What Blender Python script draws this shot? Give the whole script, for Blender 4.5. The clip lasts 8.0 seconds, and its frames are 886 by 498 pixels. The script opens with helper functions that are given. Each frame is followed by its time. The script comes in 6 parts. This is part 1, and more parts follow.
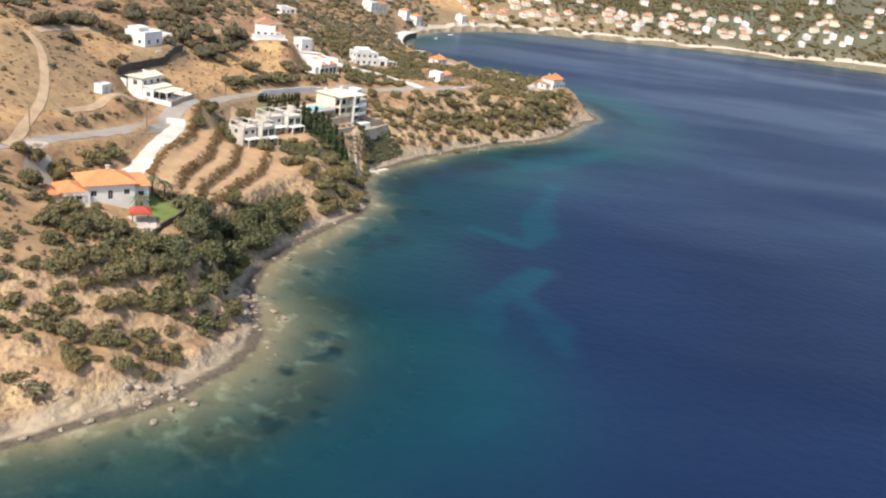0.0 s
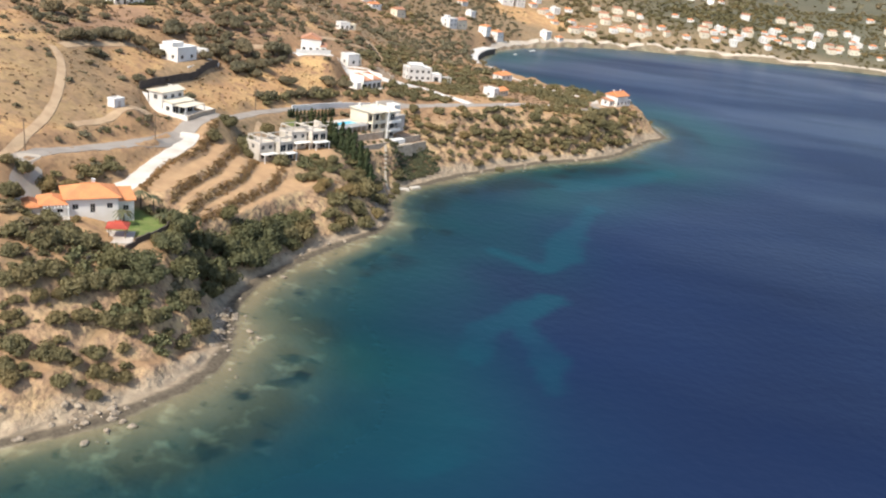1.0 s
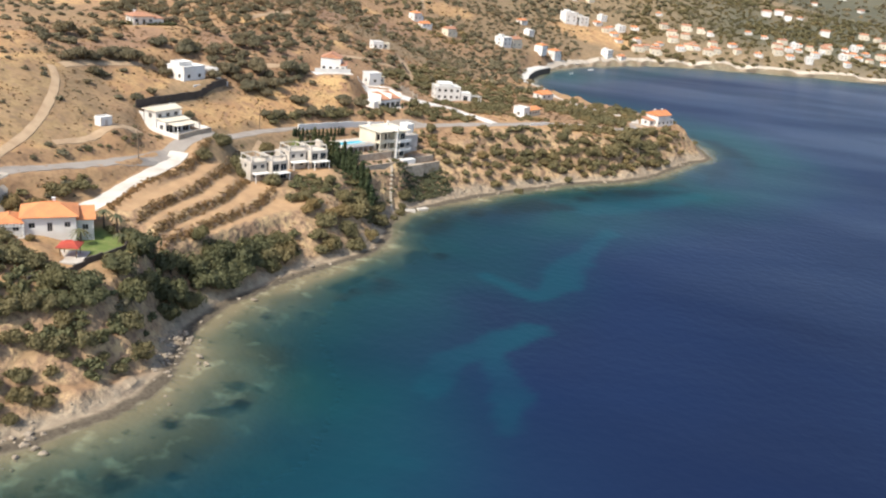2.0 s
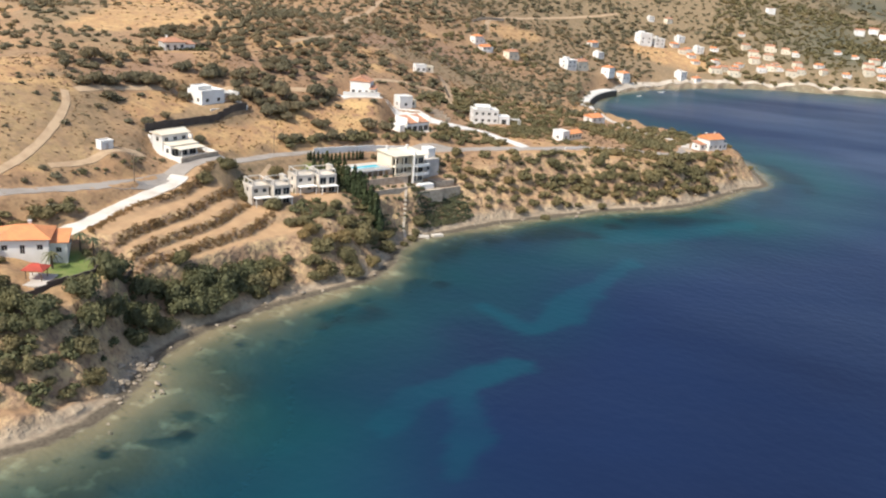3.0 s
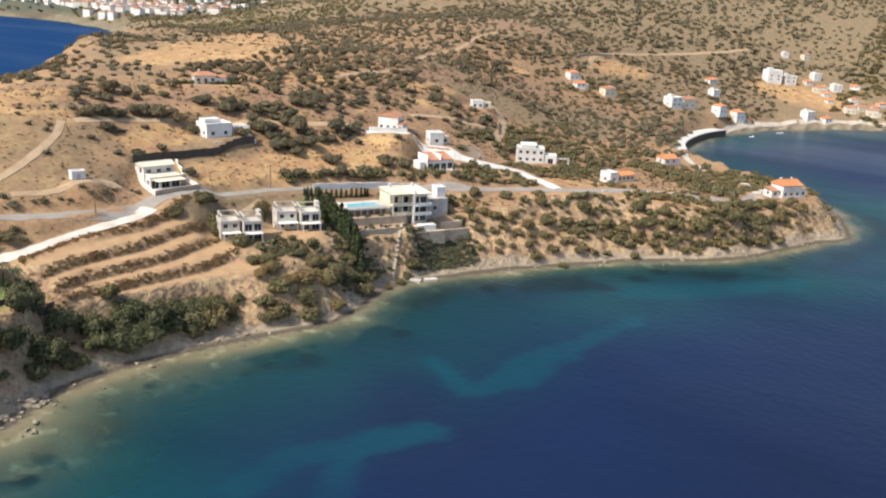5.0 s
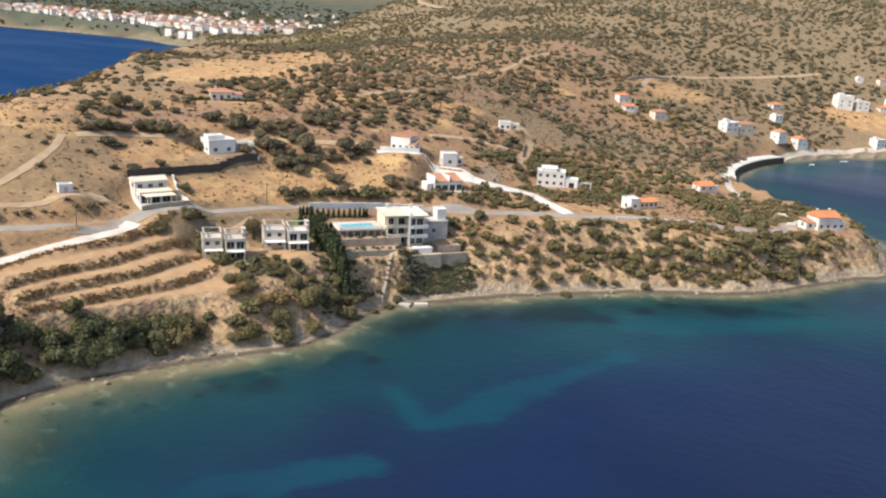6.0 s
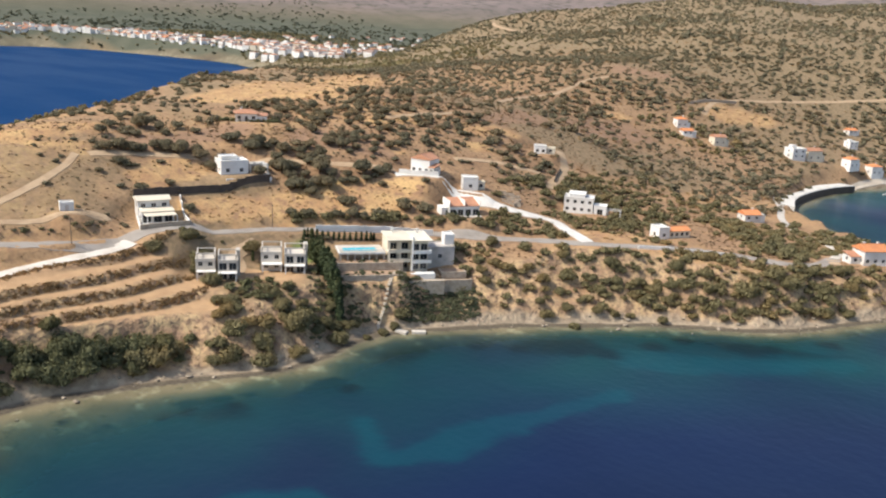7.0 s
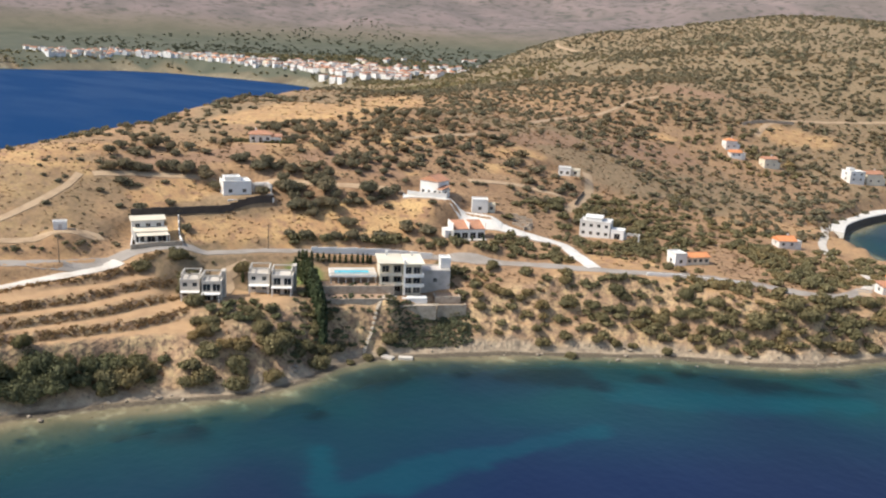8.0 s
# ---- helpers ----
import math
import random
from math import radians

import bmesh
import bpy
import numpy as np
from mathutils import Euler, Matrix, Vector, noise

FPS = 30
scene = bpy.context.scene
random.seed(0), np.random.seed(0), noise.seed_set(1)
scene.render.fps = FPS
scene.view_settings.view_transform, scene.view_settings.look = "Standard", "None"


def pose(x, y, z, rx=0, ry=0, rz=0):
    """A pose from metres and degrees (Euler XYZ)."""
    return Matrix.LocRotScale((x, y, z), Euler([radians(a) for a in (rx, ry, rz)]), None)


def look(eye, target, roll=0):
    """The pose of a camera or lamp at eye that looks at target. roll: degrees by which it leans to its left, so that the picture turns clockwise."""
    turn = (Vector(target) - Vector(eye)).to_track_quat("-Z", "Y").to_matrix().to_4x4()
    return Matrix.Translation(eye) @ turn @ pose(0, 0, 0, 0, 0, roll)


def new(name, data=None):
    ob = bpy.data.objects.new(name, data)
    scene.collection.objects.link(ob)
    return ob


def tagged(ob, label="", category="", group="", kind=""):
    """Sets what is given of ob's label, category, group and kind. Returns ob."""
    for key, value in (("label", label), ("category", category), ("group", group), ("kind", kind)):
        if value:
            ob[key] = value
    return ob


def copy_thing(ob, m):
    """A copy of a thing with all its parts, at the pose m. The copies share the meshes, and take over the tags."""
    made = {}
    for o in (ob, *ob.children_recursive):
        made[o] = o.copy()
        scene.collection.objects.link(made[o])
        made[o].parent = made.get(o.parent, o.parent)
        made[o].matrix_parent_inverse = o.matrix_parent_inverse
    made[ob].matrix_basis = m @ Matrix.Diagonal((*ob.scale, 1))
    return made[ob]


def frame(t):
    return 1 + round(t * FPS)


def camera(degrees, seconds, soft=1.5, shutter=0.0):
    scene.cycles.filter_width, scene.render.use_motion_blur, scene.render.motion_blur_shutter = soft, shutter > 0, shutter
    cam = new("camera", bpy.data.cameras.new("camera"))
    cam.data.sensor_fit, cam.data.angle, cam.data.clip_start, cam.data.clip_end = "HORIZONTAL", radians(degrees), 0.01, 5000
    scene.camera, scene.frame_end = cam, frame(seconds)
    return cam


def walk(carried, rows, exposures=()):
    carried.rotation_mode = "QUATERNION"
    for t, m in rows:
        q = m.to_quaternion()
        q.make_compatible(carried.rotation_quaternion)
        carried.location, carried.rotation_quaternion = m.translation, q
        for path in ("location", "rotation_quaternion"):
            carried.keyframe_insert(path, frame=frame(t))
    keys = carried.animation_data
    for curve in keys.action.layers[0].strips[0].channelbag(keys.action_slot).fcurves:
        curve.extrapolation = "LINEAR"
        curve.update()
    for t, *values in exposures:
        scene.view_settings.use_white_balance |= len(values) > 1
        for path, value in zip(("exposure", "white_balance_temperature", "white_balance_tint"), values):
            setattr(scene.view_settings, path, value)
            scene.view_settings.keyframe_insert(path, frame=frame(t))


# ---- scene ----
cam = camera(54.2, 8.0, soft=2.1)
PATH = [
    (0, (-0.288, 0.035, 89.581), (-0.214, 1.906, 88.878), 8.2),
    (0.5, (14.047, 5.874, 90.333), (13.985, 7.746, 89.631), 7.6),
    (1, (27.948, 12.728, 90.807), (27.766, 14.593, 90.108), 7.0),
    (1.5, (41.106, 20.351, 90.859), (40.825, 22.207, 90.169), 6.4),
    (3, (79.101, 45.674, 91.76), (78.491, 47.466, 91.115), 4.4),
    (3.5, (90.359, 54.98, 91.711), (89.644, 56.738, 91.081), 3.8),
    (4, (101.329, 65.665, 91.808), (100.52, 67.388, 91.193), 3.6),
    (4.5, (111.721, 75.891, 91.876), (110.834, 77.579, 91.273), 3.4),
    (6, (140.345, 110.193, 92.014), (139.213, 111.746, 91.46), 3.5),
    (6.5, (148.407, 121.601, 92.212), (147.191, 123.095, 91.676), 3.5),
    (7, (156.232, 134.221, 92.468), (154.93, 135.65, 91.952), 3.2),
    (7.5, (163.26, 145.924, 92.584), (161.888, 147.292, 92.087), 2.9),
    (8, (170.236, 158.709, 92.88), (168.795, 160.011, 92.402), 2.6),
]
walk(cam, [(t, look(eye, target, roll)) for t, eye, target, roll in PATH], exposures=[(0.0, 0.62), (3.5, 0.56), (8.0, 0.46)])

# ---- world and sun ----
SUN_FROM = Vector((-0.49, -0.872, 0.0)).normalized()
SUN_HEIGHT = radians(49)
world = bpy.data.worlds.new("sky")
world.use_nodes = True
scene.world = world
sky = world.node_tree.nodes.new("ShaderNodeTexSky")
sky.sky_type = "NISHITA"
sky.sun_disc = False
sky.sun_elevation = SUN_HEIGHT
sky.sun_rotation = math.atan2(SUN_FROM.x, SUN_FROM.y)
sky.dust_density = 2.0
background = world.node_tree.nodes["Background"]
background.inputs["Strength"].default_value = 0.13
world.node_tree.links.new(sky.outputs["Color"], background.inputs["Color"])
sun = new("sun", bpy.data.lights.new("sun", "SUN"))
sun.data.energy, sun.data.angle, sun.data.color = 3.35, radians(0.55), (1.0, 0.93, 0.82)
sun.matrix_world = look((0, 0, 0), tuple(-SUN_FROM * math.cos(SUN_HEIGHT) - Vector((0, 0, math.sin(SUN_HEIGHT)))))
scene.view_settings.exposure = 0.48

# ---- materials ----
def material(name, colour, rough=0.8, other=None, scale=1.0, bump=0.3, metal=0.0, fine=8.0, spread=0.12):
    """A surface with broad stains and fine grain; other: the colour of its stains."""
    m = bpy.data.materials.new(name)
    m.use_nodes = True
    n, l = m.node_tree.nodes, m.node_tree.links
    b = n["Principled BSDF"]
    b.inputs["Roughness"].default_value, b.inputs["Metallic"].default_value = rough, metal
    co = n.new("ShaderNodeNewGeometry")
    big, small = n.new("ShaderNodeTexNoise"), n.new("ShaderNodeTexNoise")
    big.inputs["Scale"].default_value, small.inputs["Scale"].default_value = 0.35 * scale, fine * scale
    big.inputs["Detail"].default_value = small.inputs["Detail"].default_value = 5
    for t in (big, small):
        l.new(co.outputs["Position"], t.inputs["Vector"])
    stain = n.new("ShaderNodeMix")
    stain.data_type = "RGBA"
    other = other or tuple(c * 0.72 for c in colour)
    stain.inputs[6].default_value, stain.inputs[7].default_value = (*colour, 1), (*other, 1)
    sharp = n.new("ShaderNodeMapRange")
    sharp.inputs[1].default_value, sharp.inputs[2].default_value = 0.42, 0.68
    l.new(big.outputs["Fac"], sharp.inputs[0])
    l.new(sharp.outputs[0], stain.inputs[0])
    info = n.new("ShaderNodeObjectInfo")
    vary = n.new("ShaderNodeMath")
    vary.operation = "MULTIPLY_ADD"
    vary.inputs[1].default_value, vary.inputs[2].default_value = 0.18, 0.91
    l.new(info.outputs["Random"], vary.inputs[0])
    grain = n.new("ShaderNodeMath")
    grain.operation = "MULTIPLY_ADD"
    grain.inputs[1].default_value, grain.inputs[2].default_value = spread * 2, 1 - spread
    l.new(small.outputs["Fac"], grain.inputs[0])
    tone = n.new("ShaderNodeMath")
    tone.operation = "MULTIPLY"
    l.new(vary.outputs[0], tone.inputs[0])
    l.new(grain.outputs[0], tone.inputs[1])
    hsv = n.new("ShaderNodeHueSaturation")
    l.new(stain.outputs[2], hsv.inputs["Color"])
    l.new(tone.outputs[0], hsv.inputs["Value"])
    l.new(hsv.outputs[0], b.inputs["Base Color"])
    if bump:
        bp = n.new("ShaderNodeBump")
        bp.inputs["Strength"].default_value, bp.inputs["Distance"].default_value = bump, 0.05
        l.new(small.outputs["Fac"], bp.inputs["Height"])
        l.new(bp.outputs[0], b.inputs["Normal"])
    return m


def mix(tree, fac, a, b):
    """A colour mix node: a and b are colours or sockets, fac a socket."""
    m = tree.nodes.new("ShaderNodeMix")
    m.data_type = "RGBA"
    tree.links.new(fac, m.inputs[0])
    for k, v in ((6, a), (7, b)):
        if isinstance(v, tuple):
            m.inputs[k].default_value = (*v, 1)
        else:
            tree.links.new(v, m.inputs[k])
    return m.outputs[2]


def noise_of(tree, scale, low, high, detail=5.0, vector=None):
    """A noise mask in world metres, cut between low and high."""
    t = tree.nodes.new("ShaderNodeTexNoise")
    t.inputs["Scale"].default_value, t.inputs["Detail"].default_value = scale, detail
    if vector is None:
        vector = tree.nodes.new("ShaderNodeNewGeometry").outputs["Position"]
    tree.links.new(vector, t.inputs["Vector"])
    r = tree.nodes.new("ShaderNodeMapRange")
    r.inputs[1].default_value, r.inputs[2].default_value = low, high
    tree.links.new(t.outputs["Fac"], r.inputs[0])
    return r.outputs[0]


def mask(tree, name):
    a = tree.nodes.new("ShaderNodeAttribute")
    a.attribute_name = name
    return a.outputs["Fac"]


def math_of(tree, how, a, b):
    m = tree.nodes.new("ShaderNodeMath")
    m.operation = how
    for k, v in ((0, a), (1, b)):
        if isinstance(v, (int, float)):
            m.inputs[k].default_value = v
        else:
            tree.links.new(v, m.inputs[k])
    return m.outputs[0]


def ground_material():
    m = bpy.data.materials.new("dry_ground")
    m.use_nodes = True
    t = m.node_tree
    b = t.nodes["Principled BSDF"]
    b.inputs["Roughness"].default_value = 0.95
    b.inputs["Specular IOR Level"].default_value = 0.15
    soil = mix(t, noise_of(t, 0.09, 0.35, 0.65), (0.31, 0.19, 0.108), (0.41, 0.262, 0.145))
    soil = mix(t, noise_of(t, 0.7, 0.45, 0.7), soil, (0.21, 0.135, 0.082))
    straw = mix(t, noise_of(t, 0.13, 0.35, 0.65), (0.57, 0.375, 0.172), (0.43, 0.248, 0.125))
    straw = mix(t, noise_of(t, 1.1, 0.5, 0.75), straw, (0.29, 0.19, 0.105))
    straw = mix(t, noise_of(t, 0.33, 0.52, 0.66), straw, (0.31, 0.185, 0.11))
    c = mix(t, mask(t, "straw"), soil, straw)
    scrub = mix(t, noise_of(t, 0.5, 0.4, 0.62), (0.20, 0.155, 0.09), (0.30, 0.215, 0.13))
    c = mix(t, mask(t, "scrub"), c, scrub)
    bare = mix(t, noise_of(t, 0.3, 0.35, 0.65), (0.34, 0.21, 0.13), (0.26, 0.165, 0.105))
    c = mix(t, mask(t, "bare"), c, bare)
    tilled = mix(t, noise_of(t, 0.25, 0.35, 0.7), (0.50, 0.325, 0.178), (0.40, 0.25, 0.138))
    c = mix(t, mask(t, "tilled"), c, tilled)
    lawn = mix(t, noise_of(t, 0.6, 0.35, 0.65), (0.13, 0.19, 0.05), (0.20, 0.22, 0.08))
    c = mix(t, mask(t, "lawn"), c, lawn)
    rock = mix(t, noise_of(t, 0.22, 0.35, 0.62), (0.54, 0.385, 0.21), (0.37, 0.24, 0.145))
    rock = mix(t, noise_of(t, 0.9, 0.47, 0.66), rock, (0.25, 0.165, 0.11))
    c = mix(t, mask(t, "rock"), c, rock)
    sand = mix(t, noise_of(t, 0.5, 0.4, 0.65), (0.42, 0.335, 0.235), (0.29, 0.225, 0.16))
    c = mix(t, mask(t, "beach"), c, sand)
    # far mountains: aerial haze put into the colour as grey mauve
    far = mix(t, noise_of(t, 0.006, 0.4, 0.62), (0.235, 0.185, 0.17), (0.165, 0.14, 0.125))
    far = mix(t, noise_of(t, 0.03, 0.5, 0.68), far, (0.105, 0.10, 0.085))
    c = mix(t, mask(t, "hazy_upland"), c, far)
    grove = mix(t, noise_of(t, 0.02, 0.4, 0.66), (0.07, 0.085, 0.062), (0.10, 0.11, 0.08))
    c = mix(t, mask(t, "grove"), c, grove)
    c = mix(t, mask(t, "wet"), c, mix(t, noise_of(t, 1.2, 0.4, 0.65), (0.12, 0.10, 0.072), (0.075, 0.062, 0.047)))
    bed = mix(t, noise_of(t, 0.07, 0.38, 0.62), (0.25, 0.21, 0.142), (0.18, 0.16, 0.108))
    bed = mix(t, noise_of(t, 0.3, 0.6, 0.72), bed, (0.11, 0.115, 0.08))
    bed = mix(t, noise_of(t, 0.2, 0.56, 0.74), bed, (0.40, 0.37, 0.26))
    weed = mix(t, noise_of(t, 0.12, 0.4, 0.6), (0.035, 0.045, 0.038), (0.08, 0.09, 0.065))
    bed = mix(t, mask(t, "weed"), bed, weed)
    c = mix(t, mask(t, "bed"), c, bed)
    t.links.new(c, b.inputs["Base Color"])
    bp = t.nodes.new("ShaderNodeBump")
    bp.inputs["Strength"].default_value, bp.inputs["Distance"].default_value = 0.5, 0.25
    lumps = math_of(t, "MULTIPLY", noise_of(t, 0.3, 0.3, 0.7, 8.0), math_of(t, "MULTIPLY", mask(t, "rock"), 8.0))
    t.links.new(math_of(t, "ADD", noise_of(t, 0.8, 0.2, 0.8, 8.0), lumps), bp.inputs["Height"])
    t.links.new(bp.outputs[0], b.inputs["Normal"])
    return m


def water_material():
    """Clear shallows over the sea bed, turning to deep blue with depth, under a rippled gloss."""
    m = bpy.data.materials.new("sea_water")
    m.use_nodes = True
    t = m.node_tree
    for node in list(t.nodes):
        if node.type == "BSDF_PRINCIPLED":
            t.nodes.remove(node)
    out = t.nodes["Material Output"]
    deep, clear = t.nodes.new("ShaderNodeBsdfDiffuse"), t.nodes.new("ShaderNodeBsdfTransparent")
    d = mask(t, "depth")
    blue = mix(t, mask(t, "open"), (0.007, 0.052, 0.058), (0.009, 0.020, 0.060))
    blue = mix(t, noise_of(t, 0.012, 0.4, 0.7, 3.0), blue, (0.009, 0.017, 0.048))
    blue = mix(t, mask(t, "bay"), blue, (0.005, 0.038, 0.12))
    pale = mix(t, mask(t, "sandbar"), blue, (0.004, 0.075, 0.098))
    pale = mix(t, mask(t, "weed"), pale, (0.006, 0.017, 0.024))
    t.links.new(pale, deep.inputs["Color"])
    tint = mix(t, d, (0.97, 0.98, 0.94), (0.42, 0.78, 0.72))
    t.links.new(tint, clear.inputs["Color"])
    body = t.nodes.new("ShaderNodeMixShader")
    t.links.new(d, body.inputs[0])
    t.links.new(clear.outputs[0], body.inputs[1])
    t.links.new(deep.outputs[0], body.inputs[2])
    gloss = t.nodes.new("ShaderNodeBsdfGlossy")
    gloss.inputs["Roughness"].default_value = 0.3
    wave = t.nodes.new("ShaderNodeTexNoise")
    wave.inputs["Scale"].default_value, wave.inputs["Detail"].default_value = 0.35, 6
    t.links.new(t.nodes.new("ShaderNodeNewGeometry").outputs["Position"], wave.inputs["Vector"])
    bp = t.nodes.new("ShaderNodeBump")
    bp.inputs["Strength"].default_value, bp.inputs["Distance"].default_value = 0.35, 0.4
    t.links.new(wave.outputs["Fac"], bp.inputs["Height"])
    t.links.new(bp.outputs[0], gloss.inputs["Normal"])
    fres = t.nodes.new("ShaderNodeFresnel")
    fres.inputs["IOR"].default_value = 1.33
    t.links.new(bp.outputs[0], fres.inputs["Normal"])
    top = t.nodes.new("ShaderNodeMixShader")
    streaks = t.nodes.new("ShaderNodeMapping")
    streaks.inputs["Rotation"].default_value, streaks.inputs["Scale"].default_value = (0, 0, radians(12)), (0.7, 2.0, 1)
    t.links.new(t.nodes.new("ShaderNodeNewGeometry").outputs["Position"], streaks.inputs["Vector"])
    swell = math_of(t, "ADD", 0.42, math_of(t, "MULTIPLY", noise_of(t, 0.006, 0.4, 0.62, 4.0, streaks.outputs[0]), 0.38))
    calm = math_of(t, "MULTIPLY", swell, math_of(t, "SUBTRACT", 1.0, math_of(t, "MULTIPLY", mask(t, "bay"), 0.8)))
    t.links.new(math_of(t, "MULTIPLY", fres.outputs[0], calm), top.inputs[0])
    t.links.new(body.outputs[0], top.inputs[1])
    t.links.new(gloss.outputs[0], top.inputs[2])
    t.links.new(top.outputs[0], out.inputs["Surface"])
    return m


MAT_GROUND, MAT_WATER = ground_material(), water_material()



def leaf_material(name, dark, light):
    """Foliage: each clump its own tone, drier tips, and broad differences from plant to plant."""
    m = bpy.data.materials.new(name)
    m.use_nodes = True
    t = m.node_tree
    b = t.nodes["Principled BSDF"]
    b.inputs["Roughness"].default_value = 0.75
    b.inputs["Specular IOR Level"].default_value = 0.2
    geo, info = t.nodes.new("ShaderNodeNewGeometry"), t.nodes.new("ShaderNodeObjectInfo")
    c = mix(t, geo.outputs["Random Per Island"], dark, light)
    both = math_of(t, "FRACT", math_of(t, "ADD", info.outputs["Random"], mask(t, "tone")), 0.0)
    warm = mix(t, noise_of(t, 0.05, 0.42, 0.66, 3.0), dark, tuple(v * f for v, f in zip(light, (1.35, 1.0, 0.8))))
    c = mix(t, math_of(t, "MULTIPLY", both, 0.6), c, warm)
    t.links.new(c, b.inputs["Base Color"])
    thin, both_ways = t.nodes.new("ShaderNodeBsdfTranslucent"), t.nodes.new("ShaderNodeMixShader")
    t.links.new(c, thin.inputs["Color"])
    both_ways.inputs[0].default_value = 0.3
    t.links.new(b.outputs[0], both_ways.inputs[1])
    t.links.new(thin.outputs[0], both_ways.inputs[2])
    t.links.new(both_ways.outputs[0], t.nodes["Material Output"].inputs["Surface"])
    return m


MAT_SHRUB = leaf_material("mastic_leaves", (0.13, 0.118, 0.06), (0.28, 0.245, 0.125))
MAT_PINE = leaf_material("dark_evergreen_leaves", (0.10, 0.105, 0.055), (0.215, 0.212, 0.105))
MAT_OLIVE = leaf_material("olive_leaves", (0.14, 0.128, 0.08), (0.26, 0.232, 0.145))
MAT_CYPRESS = leaf_material("cypress_leaves", (0.035, 0.055, 0.03), (0.085, 0.11, 0.05))
MAT_VINE = leaf_material("vine_leaves", (0.09, 0.105, 0.06), (0.18, 0.19, 0.11))
MAT_DRY = leaf_material("dry_grass", (0.21, 0.14, 0.07), (0.38, 0.265, 0.13))
MAT_BARK = material("bark", (0.12, 0.09, 0.065), 0.9)
MAT_WHITE = material("white_render", (0.76, 0.745, 0.71), 0.85, (0.64, 0.61, 0.56), 0.5, 0.1, spread=0.05)
MAT_CREAM = material("cream_render", (0.74, 0.67, 0.53), 0.85, (0.66, 0.58, 0.45), 0.5, 0.1, spread=0.05)
MAT_GREY = material("plain_grey", (0.55, 0.50, 0.46), 0.9, (0.38, 0.35, 0.31), 1.0, 0.2)
MAT_CONCRETE = material("pale_concrete", (0.58, 0.53, 0.46), 0.9, (0.46, 0.41, 0.34), 0.6, 0.2)
MAT_ASPHALT = material("worn_asphalt", (0.36, 0.32, 0.275), 0.92, (0.29, 0.25, 0.21), 0.5, 0.2)
MAT_DIRT = material("dirt_track", (0.47, 0.335, 0.205), 0.95, (0.38, 0.26, 0.155), 0.8, 0.4)
MAT_STONE = material("rubble_stone", (0.46, 0.38, 0.29), 0.9, (0.34, 0.27, 0.20), 2.0, 0.6, fine=2.5, spread=0.35)
MAT_DARKWALL = material("dark_brown_wall", (0.10, 0.08, 0.065), 0.9, (0.07, 0.055, 0.045), 1.0, 0.3)
MAT_TILE = material("orange_roof_tiles", (0.64, 0.255, 0.10), 0.8, (0.54, 0.21, 0.09), 1.2, 0.4, fine=3.0, spread=0.25)
MAT_TILE_OLD = material("faded_roof_tiles", (0.48, 0.235, 0.135), 0.85, (0.38, 0.19, 0.115), 1.2, 0.4, fine=3.0, spread=0.25)
MAT_RED = material("red_canopy", (0.48, 0.075, 0.045), 0.8)
MAT_GLASS = material("dark_window_glass", (0.025, 0.03, 0.035), 0.12, bump=0)
MAT_FRAME = material("window_frame_paint", (0.45, 0.42, 0.38), 0.6, bump=0)
MAT_POOL = material("pool_water", (0.10, 0.50, 0.62), 0.08, (0.16, 0.58, 0.68), 0.8, 0.1)
MAT_ROCK = material("shore_rock", (0.34, 0.28, 0.21), 0.9, (0.17, 0.14, 0.105), 3.0, 0.7, fine=2.0, spread=0.3)
MAT_WOOD = material("weathered_wood", (0.20, 0.14, 0.09), 0.85)
MAT_BROWN = leaf_material("dry_spurge", (0.13, 0.092, 0.055), (0.28, 0.195, 0.115))
MAT_SANDWAY = material("sandy_paving", (0.52, 0.45, 0.36), 0.9, (0.42, 0.35, 0.27), 0.3, 0.2)
MAT_GROVE = leaf_material("grove_leaves", (0.075, 0.085, 0.055), (0.115, 0.12, 0.08))
MAT_LANE = material("white_concrete", (0.72, 0.69, 0.63), 0.9, (0.60, 0.56, 0.50), 0.6, 0.2)
MAT_SOIL = material("garden_soil", (0.42, 0.285, 0.185), 0.95, (0.30, 0.20, 0.13), 1.5, 0.5, fine=4.0, spread=0.25)
# ---- terrain functions ----
COAST_NEAR = [(-300, 20), (-220, 42), (-140, 76), (-90, 101), (-62, 119), (-54, 127), (-46, 134), (-41, 139),
              (-37, 146), (-33, 154), (-30, 163), (-30, 171), (-32, 180), (-36, 193), (-37, 206), (-33, 220),
              (-28, 235), (-23, 246), (-17.8, 257), (-15.5, 271), (-16.5, 282), (-18.7, 293), (-18.5, 301), (-13.5, 313),
              (-3, 332), (11, 351), (24, 368), (36, 381), (50, 393), (64, 411), (74, 434), (84, 453)]
COAST_BAY = [(92, 468), (88, 492), (78, 519), (52, 540), (26, 558), (12, 572), (-4, 588), (-18, 610),
             (-24, 640), (-24, 677), (-21, 703), (-14, 736), (11, 781), (48, 826), (94, 861), (185, 898),
             (280, 927), (378, 945), (488, 954), (800, 985), (1500, 1100), (4900, 1300)]
COAST_WEST = [(4900, 4950), (-4950, 4950), (-4950, -600), (-1800, -600), (-1700, 200), (-1625, 450), (-1567, 623),
              (-1546, 715), (-1540, 819), (-1460, 897), (-1310, 940), (-1203, 968), (-1104, 979), (-950, 940),
              (-800, 860), (-650, 740), (-560, 640), (-505, 570), (-462, 500), (-415, 430), (-345, 365), (-275, 305),
              (-245, 262), (-228, 215), (-230, 150), (-280, 60)]


